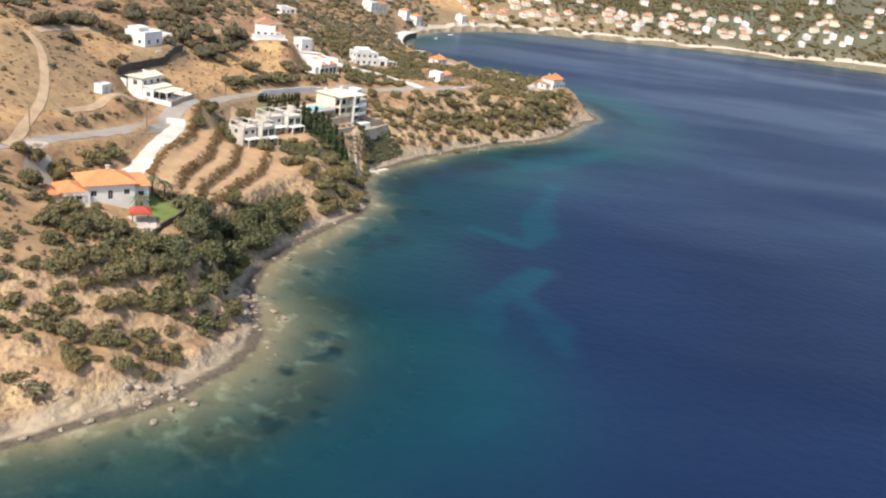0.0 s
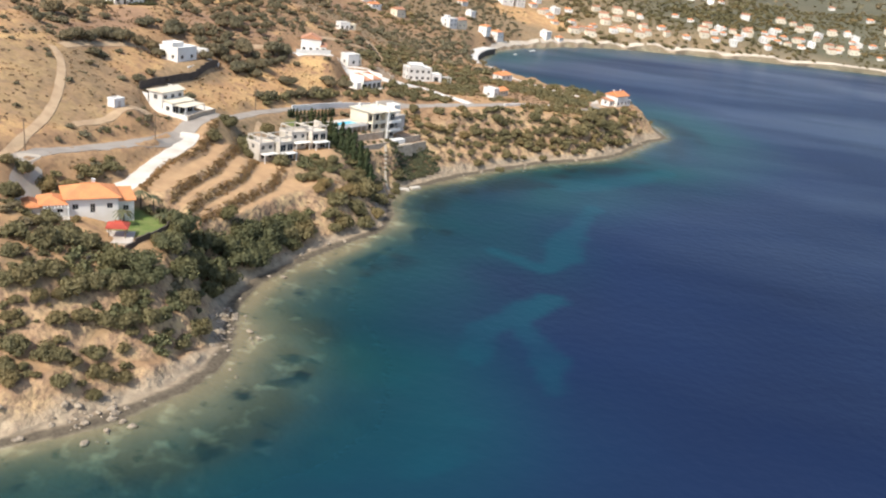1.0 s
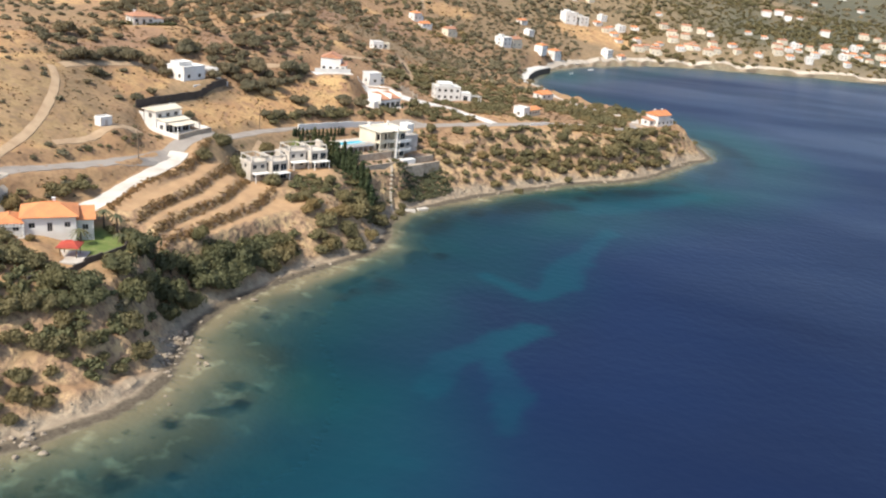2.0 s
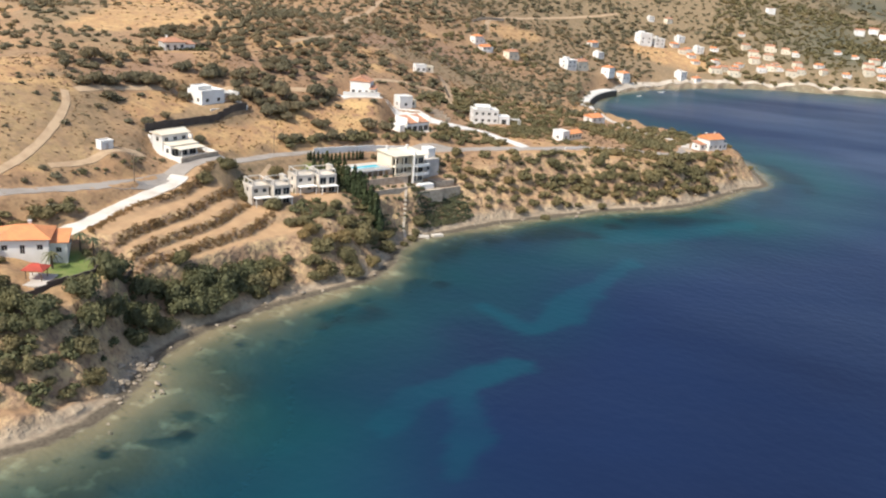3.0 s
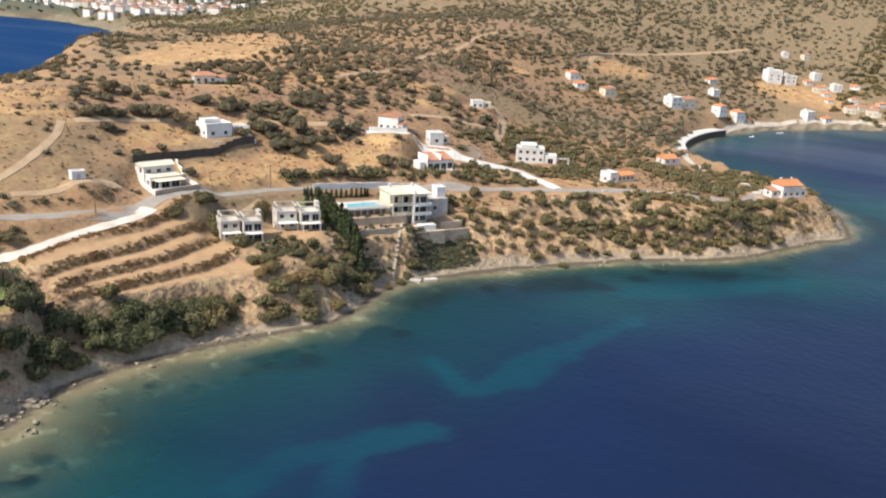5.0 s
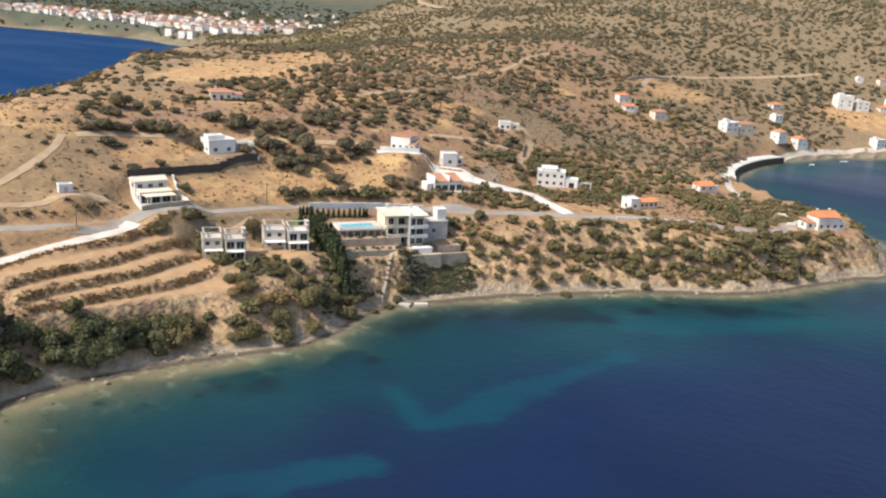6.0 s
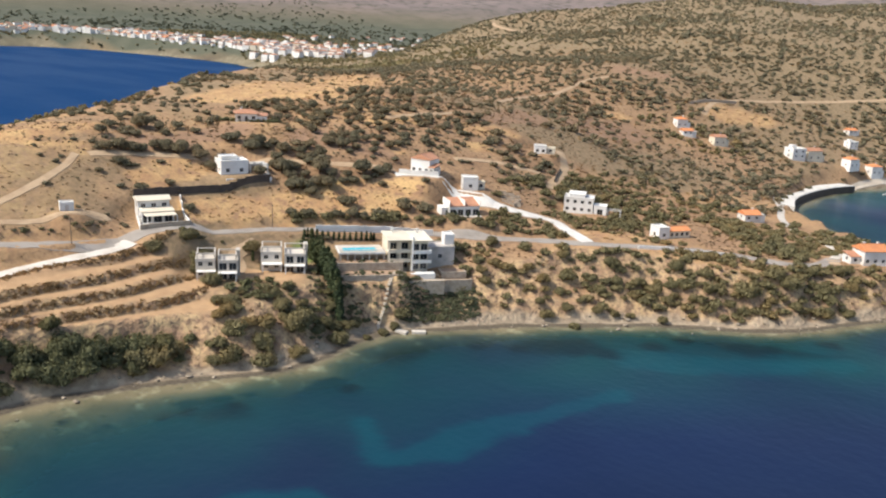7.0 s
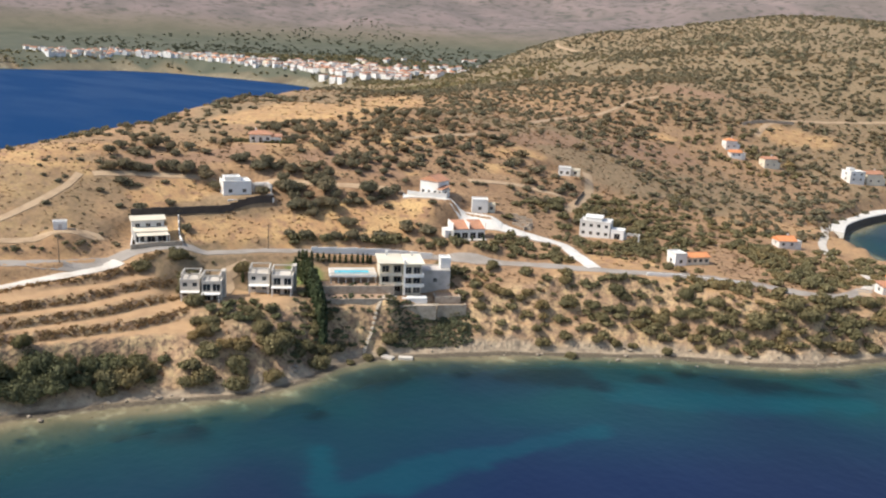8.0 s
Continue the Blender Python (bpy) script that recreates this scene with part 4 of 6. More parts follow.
h = house("house", -99.6, 306.6, 36.0, 72, "white flat-roofed house with a pergola terrace")
block(h, -2.4, 0.8, 9.6, 8.0, -2.0, 4.4, MAT_WHITE, (2, 1, 2, 2), 3.1, 0.0, "flat")
block(h, -3.4, 2.2, 5.6, 4.4, 4.63, 5.5, MAT_WHITE, (0, 0, 0, 0), 3.1, 4.9, "flat")
pergola(h, 3.4, 9.4, -2.2, 2.6, 0.2, 2.9, MAT_WHITE)
slab(h, "porch_wall", 2.8, 9.6, 3.0, 3.3, 0.0, 3.0, MAT_GREY)
slab(h, "end_wall", 9.5, 9.8, -2.4, 2.97, 0.0, 3.2, MAT_WHITE)
slab(h, "terrace", 2.7, 10.0, -3.6, 3.6, -2.0, 0.05, MAT_CONCRETE)
slab(h, "terrace_wall", -6.5, 9.5, -7.4, -6.9, -3.0, -0.6, MAT_WHITE)

h = house("house", -137.6, 336.4, 48.3, 57, "white ridge-top house with an orange tiled roof")
block(h, -0.6, 0.5, 8.4, 6.4, -2.0, 3.2, MAT_WHITE, (3, 2, 2, 2), 3.0, 0.0, "hip", MAT_TILE_OLD, over=0.7, rise=1.3, door=True)
block(h, 5.6, 0.2, 3.8, 5.4, -2.0, 2.4, MAT_WHITE, (1, 1, 1, 0), 3.0, 0.0, "lean", MAT_TILE_OLD, over=0.3, rise=0.5)
pergola(h, 8.2, 12.4, -2.0, 1.5, 0.0, 2.4, MAT_WOOD)
chimney(h, -2.5, 1.2, 3.9)

h = house("hut", -91.6, 241.8, 32.0, 72, "small white box-shaped utility hut on the slope")
block(h, 0, 0, 3.8, 2.6, -1.0, 2.2, MAT_WHITE, (0, 0, 0, 0), 3.0, 0.0, "flat")
slab(h, "door", -0.5, 0.5, -1.36, -1.303, 0.0, 1.9, MAT_GREY, "grey metal door")

for x, y, z, turn, w in ((-54.2, 268.2, 16.0, 56, 12.0), (-49.6, 288.4, 15.8, 54, 13.5)):
    h = house("unfinished_house", x, y, z, turn, "unfinished pale concrete house with an open roof frame", "unfinished houses")
    for side in (-1, 1):
        cx = side * w / 4
        block(h, cx + 0.15 * side, 0.8 - side * 0.9, w / 2 - 0.5, 6.6, -2.0, 5.4, MAT_CONCRETE, (2, 1, 1, 1), 2.8, 0.0, "flat", tall=side > 0)
        y0 = 0.8 - side * 0.9
        bm = bmesh.new()
        for px in (cx - w / 4 + 0.55, cx + w / 4 - 0.55):
            for py in (y0 - 3.1, y0, y0 + 3.1):
                box(bm, px - 0.16, px + 0.16, py - 0.16, py + 0.16, 6.003, 7.3)
            box(bm, px - 0.16, px + 0.16, y0 - 3.26, y0 + 3.26, 7.303, 7.6)
        for py in (y0 - 3.1, y0 + 3.1):
            box(bm, cx - w / 4 + 0.712, cx + w / 4 - 0.712, py - 0.14, py + 0.14, 7.303, 7.6)
        part("roof_frame", bm, MAT_CONCRETE, h, "open concrete roof frame")
        slab(h, "canopy", cx - w / 4 + 0.4, cx + w / 4 - 0.3, y0 - 5.6, y0 - 3.32, 2.5, 2.72, MAT_WHITE)
        for px in (cx - w / 4 + 0.7, cx + w / 4 - 0.6):
            slab(h, "post", px - 0.14, px + 0.14, y0 - 5.5, y0 - 5.22, -2.0, 2.5, MAT_WHITE)
    slab(h, "stair_tower", w / 2 - 0.6, w / 2 + 0.6, 0.5, 3.5, -1.5, 7.9, MAT_CONCRETE)

h = house("house", -72.2, 372.4, 34.3, 14, "white gabled villa with an orange tiled roof")
block(h, -0.6, 0.4, 8.2, 7.2, -2.5, 5.6, MAT_WHITE, (3, 2, 2, 2), 3.0, 0.0, "gable_front", MAT_TILE_OLD, over=0.3, rise=1.9)
block(h, 4.6, -1.2, 2.4, 5.0, -2.5, 3.0, MAT_WHITE, (1, 1, 0, 0), 3.0, 0.0, "lean", MAT_TILE_OLD, over=0.2, rise=0.9)
slab(h, "terrace", -4.0, 7.5, -6.2, -3.3, -3.0, 0.0, MAT_WHITE)
h = house("house", -58.2, 382.6, 29.3, 50, "tall narrow white house beside the lane")
block(h, 0, 0, 5.8, 5.6, -2.0, 4.6, MAT_WHITE, (1, 1, 1, 1), 3.0, 0.2, "flat")
block(h, 4.4, 1.2, 3.0, 3.6, -2.0, 2.6, MAT_CREAM, (1, 1, 0, 0), 3.0, 0.0, "flat")
h = house("house", -46.4, 365.4, 24.0, 63, "white paired house with two sloping orange roofs")
for side in (-1, 1):
    block(h, side * 2.9, 0.5, 5.7, 7.0, -2.0, 3.4, MAT_WHITE, (2, 1, 1, 1), 3.0, 0.0, "lean", MAT_TILE_OLD, over=0.1, rise=1.9, tall=True)
    slab(h, "gable_wall", side * 2.9 - 3.05, side * 2.9 - 2.88, -3.2, 4.2, 3.4, 5.75, MAT_WHITE)
slab(h, "gable_wall", 5.77, 6.0, -3.2, 4.2, 3.4, 5.75, MAT_WHITE)
slab(h, "wing", -8.4, -5.9, -2.0, 3.0, -1.5, 3.0, MAT_WHITE)
slab(h, "porch", -6.0, 6.2, -5.4, -3.02, -1.5, 0.05, MAT_CONCRETE)
h = house("house", -34.0, 423.6, 20.0, 30, "large white villa with rounded parapets and a dark carport")
block(h, -0.6, 0.4, 11.6, 8.0, -2.5, 5.8, MAT_WHITE, (4, 2, 3, 2), 3.0, 0.0, "flat")
block(h, -1.5, 1.2, 6.0, 5.0, 6.03, 7.2, MAT_WHITE, (0, 0, 0, 0), 3.0, 6.5, "gable", MAT_WHITE, rise=0.7)
block(h, 8.0, -0.8, 5.0, 5.0, -2.5, 3.2, MAT_WHITE, (1, 2, 1, 0), 3.0, 0.0, "flat", tall=True)
pergola(h, 11.0, 16.0, -2.2, 1.2, -0.5, 2.4, MAT_WHITE)
h = house("house", 3.4, 429.4, 16.5, 64, "long low house with white end and orange tiled roof")
block(h, -4.6, 0, 4.6, 6.0, -2.0, 4.0, MAT_WHITE, (1, 1, 1, 1), 3.0, 0.0, "flat")
block(h, 2.6, 0.2, 9.2, 5.6, -2.0, 2.8, MAT_CREAM, (4, 1, 3, 0), 3.0, 0.0, "gable", MAT_TILE, over=0.4, rise=1.1)
h = house("house", 63.6, 469.4, 13.5, 52, "white two-storey cape house with an orange gabled roof")
block(h, 0, 0, 9.4, 7.6, -2.5, 5.2, MAT_WHITE, (3, 2, 3, 2), 3.0, 0.0, "gable", MAT_TILE, over=0.5, rise=1.9)
block(h, -6.8, 0.6, 3.8, 5.2, -2.5, 2.7, MAT_WHITE, (1, 0, 1, 1), 3.0, 0.0, "lean", MAT_TILE_OLD, over=0.3, rise=0.9)
block(h, 6.4, -1.0, 3.0, 5.0, -2.5, 2.5, MAT_WHITE, (1, 1, 0, 0), 3.0, 0.0, "flat")
chimney(h, 2.8, 0.6, 6.4)
chimney(h, -2.8, 0.6, 6.4)
h = house("house", -80.4, 456.4, 34.5, 40, "small white hillside house among scrub")
block(h, 0, 0, 5.4, 5.0, -2.0, 3.4, MAT_WHITE, (2, 1, 1, 1), 3.0, 0.0, "flat")
block(h, 4.8, 0.6, 4.0, 3.6, -2.0, 2.6, MAT_CREAM, (1, 1, 0, 0), 3.0, 0.0, "flat")


# ---- the villages round the bays ----
def village_house(kind, counts):
    """A plain house of the villages: walls with openings, roof, chimney or stair head."""
    h = empty("village_house", pose(0, 0, -400), kind[4], "house", kind[5])
    w, d, tall = kind[0], kind[1], kind[2]
    block(h, 0, 0, w, d, -3.0, tall, kind[6], counts, 3.0, 0.1, kind[3], kind[7], over=0.4, rise=1.7)
    if kind[3] == "flat":
        slab(h, "stair_head", -w / 3, 0, -d / 12, d / 3, tall + 0.23, tall + 2.2, kind[6])
    else:
        slab(h, "side_wing", w / 2 + 0.003, w / 2 + 3.0, -d / 3, d / 4, -3.0, 2.9, kind[6])
        chimney(h, w * 0.2, 0.5, tall + 1.2)
    return h


HOUSES = ((9, 8, 5.8, "hip", "white village house with a hipped orange roof", "village houses", MAT_WHITE, MAT_TILE),
          (11, 8, 5.8, "gable", "cream village house with a faded tiled roof", "village houses", MAT_CREAM, MAT_TILE_OLD),
          (8, 7, 3.0, "gable", "low white cottage with an orange roof", "village houses", MAT_WHITE, MAT_TILE),
          (10, 9, 6.0, "flat", "white flat-roofed village house", "village houses", MAT_WHITE, MAT_TILE),
          (13, 10, 8.8, "flat", "tall white apartment house in the village", "village houses", MAT_WHITE, MAT_TILE),
          (12, 9, 8.8, "hip", "three-storey cream house with a tiled roof", "village houses", MAT_CREAM, MAT_TILE_OLD))
KINDS = [village_house(k, (2, 1, 2, 1)) for k in HOUSES]
FAR_KINDS = [village_house((*k[:5], "far town houses", *k[6:]), (0, 0, 0, 0)) for k in HOUSES]
TAKEN = []
OUTLYING = {"wall": [], "roof": []}


def settle(kinds, kind, x, y, turn, size=1.0, gap=150):
    """Sets a house down where no other stands too close; past the counted ones, into the outlying farms."""
    if any((x - a) ** 2 + (y - b) ** 2 < gap * size for a, b in TAKEN) or float(inland(np.array([x]), np.array([y]))[0]) < 6:
        return
    TAKEN.append((x, y))
    m = pose(x, y, float(on_ground(x, y)) + 0.3, 0, 0, turn) @ Matrix.Scale(size, 4)
    if kinds is None:
        OUTLYING["wall"].append((kind, m))
    else:
        copy_thing(kinds[kind], m)


for kind, x, y, turn, size in ((0, -114, 652, 55, 0.8), (2, -105, 644, 50, 0.85), (1, -89, 656, 60, 0.8), (3, -56, 700, 60, 1.0), (1, -50, 712, 60, 1.0), (0, -30, 728, 70, 0.9), (0, -21, 748, 60, 0.9), (2, 1, 506, 55, 0.95),
                               (4, -26, 882, 40, 1.0), (3, -14, 892, 40, 1.0), (3, 18, 810, 60, 0.8), (2, 30, 822, 60, 0.8), (2, -60, 812, 60, 0.9), (3, -48, 780, 60, 0.7)):
    settle(KINDS, kind, x, y, turn, size)
rng = random.Random(5)
bay = spline([(48, 840), (94, 872), (185, 908), (280, 937), (378, 955), (488, 964), (640, 978), (800, 995)], 3)
for _ in range(700):
    k = rng.randrange(len(bay) - 1)
    back = 10 + abs(rng.gauss(0, 1)) * 48
    d = bay[k + 1] - bay[k]
    d /= np.linalg.norm(d)
    p = bay[k] + np.array([-d[1], d[0]]) * back
    if len(TAKEN) < 185:
        settle(KINDS, rng.choice((0, 1, 1, 2, 2, 3, 1)), float(p[0]), float(p[1]), math.degrees(math.atan2(d[1], d[0])) + rng.gauss(0, 12), rng.uniform(0.55, 0.8), 110)
town = spline([(-1060, 1000), (-1110, 1005), (-1205, 990), (-1316, 962), (-1474, 920), (-1566, 828), (-1575, 715)], 3)
base_count = len(TAKEN)
for n in range(2600):
    k = int((rng.random() ** 1.6 if rng.random() < 0.75 else rng.random()) * (len(town) - 2))
    d = town[k] - town[k + 1]
    d /= np.linalg.norm(d)
    back = 14 + abs(rng.gauss(0, 1)) * (120 if k < 70 else 55)
    p = town[k] + np.array([-d[1], d[0]]) * back
    if len(TAKEN) - base_count < 420:
        settle(FAR_KINDS if len(TAKEN) - base_count < 170 else None, rng.choice((0, 1, 3, 3, 4, 5, 3, 0)), float(p[0]), float(p[1]), math.degrees(math.atan2(d[1], d[0])) + rng.gauss(0, 14), rng.uniform(0.8, 1.05), 105)
for _ in range(110):
    settle(None, rng.choice((0, 3, 4, 5)), rng.gauss(-1045, 60), rng.gauss(1065, 38), rng.uniform(0, 60), 1.0, 105)
for _ in range(50):
    settle(None, rng.choice((1, 2, 3)), rng.uniform(-1500, -700), rng.uniform(1080, 1700), rng.uniform(0, 90), 1.0)
for _ in range(50):
    settle(None, rng.choice((1, 2, 3)), rng.uniform(60, 800), rng.uniform(1010, 1350), rng.uniform(-10, 40), 0.8)


def join_far(name, piece, mat, label):
    """The walls or roofs of all outlying houses, as one mesh."""
    bm = bmesh.new()
    for kind, m in OUTLYING["wall"]:
        for o in FAR_KINDS[kind].children:
            if o.name.split(".")[0] == piece:
                n = len(bm.verts)
                bm.from_mesh(o.data)
                bm.verts.ensure_lookup_table()
                for v in bm.verts[n:]:
                    v.co = m @ v.co
    return tagged(part(name, bm, mat), label, "houses", kind="stuff")


join_far("outlying_houses", "wall", MAT_WHITE, "pale walls of the farther town and farm houses")
join_far("outlying_roofs", "roof", MAT_TILE_OLD, "tiled roofs of the farther town and farm houses")
for kind in KINDS + FAR_KINDS:
    for o in [*kind.children_recursive, kind]:
        bpy.data.objects.remove(o)


# ---- plants: places of the single shrubs and trees (x, y, half width) ----
SHRUBS_POINT = [(-60.3, 142.2, 2.9), (-60.1, 139.6, 1.3), (-54.9, 143.9, 2.7), (-52.7, 145.1, 2.3), (-50.8, 146.2, 1.7), (-49.4, 151.2, 2.3), (-46.7, 147.8, 2.4), (-43.5, 149.9, 2.1),
                (-50.3, 140.5, 2.4), (-45.7, 143.4, 1.7), (-57.0, 136.0, 2.5), (-58.9, 138.3, 1.7), (-56.8, 139.7, 1.1), (-38.8, 166.6, 2.1), (-38.0, 172.8, 2.8), (-41.8, 175.6, 3.5),
                (-43.9, 163.7, 2.9), (-47.1, 159.5, 2.4), (-56.6, 150.8, 2.4), (-63.6, 146.6, 1.6), (-54.2, 139.3, 1.0), (-45.6, 158.9, 1.6), (-41.2, 164.9, 1.4)]
SHRUBS_HOUSE = [(-65.0, 153.5, 3.4), (-67.1, 151.0, 2.4), (-62.9, 159.0, 3.1), (-57.4, 159.2, 3.7), (-55.1, 162.1, 2.9), (-50.4, 157.7, 3.2), (-54.2, 155.4, 2.4), (-61.1, 152.3, 2.0),
                (-63.9, 149.4, 1.6), (-58.7, 156.0, 2.0), (-52.4, 164.5, 2.5), (-48.7, 163.6, 2.5), (-74.1, 165.7, 3.0), (-69.1, 166.9, 3.4), (-67.8, 173.1, 4.0), (-63.5, 174.4, 3.1),
                (-71.0, 159.5, 2.5), (-74.8, 173.6, 2.2), (-74.8, 179.3, 2.7), (-70.8, 183.0, 2.8), (-67.9, 184.3, 2.8), (-60.7, 175.7, 2.2), (-57.9, 180.4, 1.8)]
THICKET = [(-57.2, 182.3, 3.6), (-55.6, 192.3, 3.7), (-51.7, 196.2, 4.3), (-49.7, 205.1, 4.4), (-46.7, 210.2, 4.0), (-55.4, 197.9, 2.9), (-45.2, 219.7, 4.1), (-41.3, 223.8, 4.2),
           (-39.6, 222.4, 3.6), (-41.7, 216.2, 4.1), (-48.6, 217.4, 2.6), (-38.4, 228.1, 3.2), (-55.5, 170.6, 3.4), (-50.7, 172.7, 3.8), (-50.2, 184.4, 4.1), (-47.1, 190.0, 4.2),
           (-45.0, 198.7, 4.3), (-42.1, 201.4, 3.4), (-47.5, 171.2, 3.4), (-45.0, 180.9, 3.5), (-42.6, 192.7, 3.3), (-43.2, 209.2, 3.5), (-50.1, 166.5, 2.5), (-47.8, 198.4, 3.8),
           (-40.5, 215.9, 3.1)]
SHRUBS_GULLY = [(-40.7, 234.5, 3.8), (-36.2, 238.2, 4.9), (-37.2, 234.3, 4.3), (-35.4, 242.7, 3.3), (-35.3, 232.3, 2.7), (-30.2, 257.6, 3.5), (-26.5, 253.7, 4.0), (-34.4, 259.2, 2.6),
                (-26.0, 275.7, 5.0), (-20.2, 271.1, 3.1), (-25.4, 263.1, 3.6), (-38.2, 263.4, 2.7), (-21.8, 287.4, 3.2), (-21.1, 261.3, 3.5), (-30.9, 274.2, 3.1), (-49.3, 263.5, 3.0),
                (-21.3, 311.6, 2.8), (-28.0, 250.2, 2.3)]
SHRUBS_ROAD = [(-88.0, 191.1, 2.7), (-84.4, 194.1, 2.9), (-81.1, 198.2, 3.0), (-79.0, 204.7, 3.0), (-76.8, 209.9, 2.8), (-74.6, 215.6, 2.6), (-73.6, 221.9, 2.7), (-80.5, 192.2, 2.9),
               (-77.3, 198.0, 3.4), (-74.5, 203.6, 3.5), (-72.4, 209.2, 3.0), (-72.2, 214.8, 3.1), (-77.3, 193.1, 2.9), (-74.2, 197.6, 2.9), (-71.8, 204.0, 2.5), (-84.1, 180.4, 3.3),
               (-89.9, 188.2, 1.9), (-69.7, 218.1, 2.1), (-80.0, 188.1, 1.9), (-90.4, 203.6, 2.3), (-87.7, 209.9, 2.3), (-83.6, 222.1, 3.0), (-80.9, 230.4, 3.0), (-76.8, 255.8, 3.0),
               (-70.5, 249.4, 2.6), (-68.5, 256.1, 3.0), (-68.3, 267.8, 3.1), (-63.5, 268.5, 4.0), (-60.1, 266.0, 3.0), (-61.7, 284.9, 3.2)]
SHRUBS_FIELD = [(-121.7, 273.4, 3.0), (-119.5, 277.4, 2.7), (-121.0, 289.9, 3.1), (-115.9, 292.9, 3.2), (-112.8, 299.0, 3.2), (-110.9, 306.6, 2.9), (-139.4, 291.7, 4.3), (-133.2, 273.6, 2.4),
                (-140.3, 280.0, 2.5), (-151.7, 289.7, 2.2), (-118.3, 317.7, 3.0), (-111.7, 324.0, 3.4), (-105.6, 299.8, 2.8), (-97.9, 268.4, 2.6), (-87.8, 333.1, 4.5), (-93.6, 321.2, 4.1),
                (-94.0, 333.3, 2.3), (-104.3, 329.1, 3.0), (-84.5, 318.6, 3.6), (-79.5, 331.1, 3.7), (-82.5, 326.9, 3.0), (-93.8, 311.1, 2.9), (-68.7, 330.5, 3.0), (-52.6, 352.7, 3.5),
                (-78.7, 322.5, 2.6), (-62.0, 314.5, 3.2), (-56.4, 324.9, 4.4), (-59.2, 319.5, 3.2), (-49.2, 337.0, 3.0), (-97.0, 320.6, 3.0), (-80.9, 348.2, 4.7), (-78.0, 353.8, 3.2)]
SHRUBS_CAPE = [(-16.6, 343.1, 2.3), (-13.5, 341.7, 2.1), (-24.3, 356.7, 2.6), (-22.0, 363.6, 2.8), (-15.2, 363.2, 2.6), (-16.4, 349.0, 2.4), (-11.4, 351.8, 2.3), (-8.4, 357.5, 2.2),
               (-11.9, 372.0, 3.2), (0.9, 367.3, 3.6), (-3.6, 380.9, 2.3), (-4.5, 370.6, 2.8), (-2.9, 358.4, 2.7), (2.4, 360.8, 2.3), (1.3, 352.1, 2.1), (7.7, 358.3, 2.5),
               (4.5, 351.5, 2.6), (5.8, 372.8, 2.8), (8.2, 380.9, 3.2), (11.4, 382.8, 2.4), (10.8, 371.5, 2.7), (12.7, 378.6, 2.4), (16.9, 384.8, 3.2), (22.5, 386.7, 3.2),
               (19.0, 379.8, 2.8), (28.2, 386.7, 2.8), (23.9, 397.6, 3.2), (29.5, 394.6, 3.4), (34.8, 393.7, 2.8), (37.9, 399.7, 3.8), (25.9, 390.9, 2.8), (33.1, 401.6, 2.8)]
SHRUBS_CAPE_END = [(45.6, 406.6, 4.7), (49.5, 418.2, 3.5), (54.0, 421.1, 4.3), (51.5, 436.3, 3.1), (60.1, 434.0, 3.6), (64.8, 427.4, 3.4), (61.2, 447.1, 3.1), (65.8, 444.3, 3.1),
                   (52.7, 411.5, 2.5), (47.4, 402.6, 2.4), (42.9, 400.1, 2.2), (50.1, 404.8, 2.4), (43.8, 396.2, 2.2), (30.2, 380.3, 2.2), (36.1, 389.5, 2.2), (18.3, 370.0, 2.2),
                   (14.5, 365.1, 2.3), (21.9, 374.0, 1.8), (13.5, 354.5, 1.9), (58.1, 417.9, 2.7), (69.1, 436.1, 3.0), (29.1, 409.1, 2.5), (40.4, 429.2, 2.2), (55.7, 436.2, 2.6)]
SHRUBS_SLOPE = [(-36.8, 276.2, 2.5), (-37.8, 281.4, 2.2), (-40.2, 275.4, 2.0), (-42.0, 260.8, 2.3), (-39.4, 262.8, 1.9), (-35.4, 256.7, 2.4), (-30.0, 253.1, 2.8), (-27.7, 266.7, 3.5),
                (-28.3, 274.0, 3.2), (-27.8, 279.9, 3.2), (-23.7, 263.6, 2.6), (-27.9, 286.5, 2.8), (-30.3, 291.8, 2.8), (-32.2, 296.1, 2.5), (-25.5, 283.1, 2.4), (-25.6, 296.6, 2.5),
                (-26.5, 289.4, 2.8), (-29.6, 261.9, 2.4), (-34.0, 261.7, 1.9), (-32.4, 281.8, 2.0), (-25.0, 293.2, 2.5), (-19.9, 302.7, 2.0), (-20.5, 308.3, 1.9), (-19.8, 296.6, 1.3)]
SHRUBS_BANK = [(-45.3, 217.4, 3.9), (-43.8, 222.3, 3.4), (-40.9, 230.9, 3.4), (-39.1, 236.0, 3.9), (-36.4, 240.7, 3.4), (-35.8, 231.6, 2.6), (-40.4, 216.9, 3.9), (-38.8, 221.6, 3.4),
               (-42.3, 212.3, 3.9), (-40.5, 226.5, 2.3), (-46.2, 213.7, 2.8), (-36.7, 237.1, 2.8)]
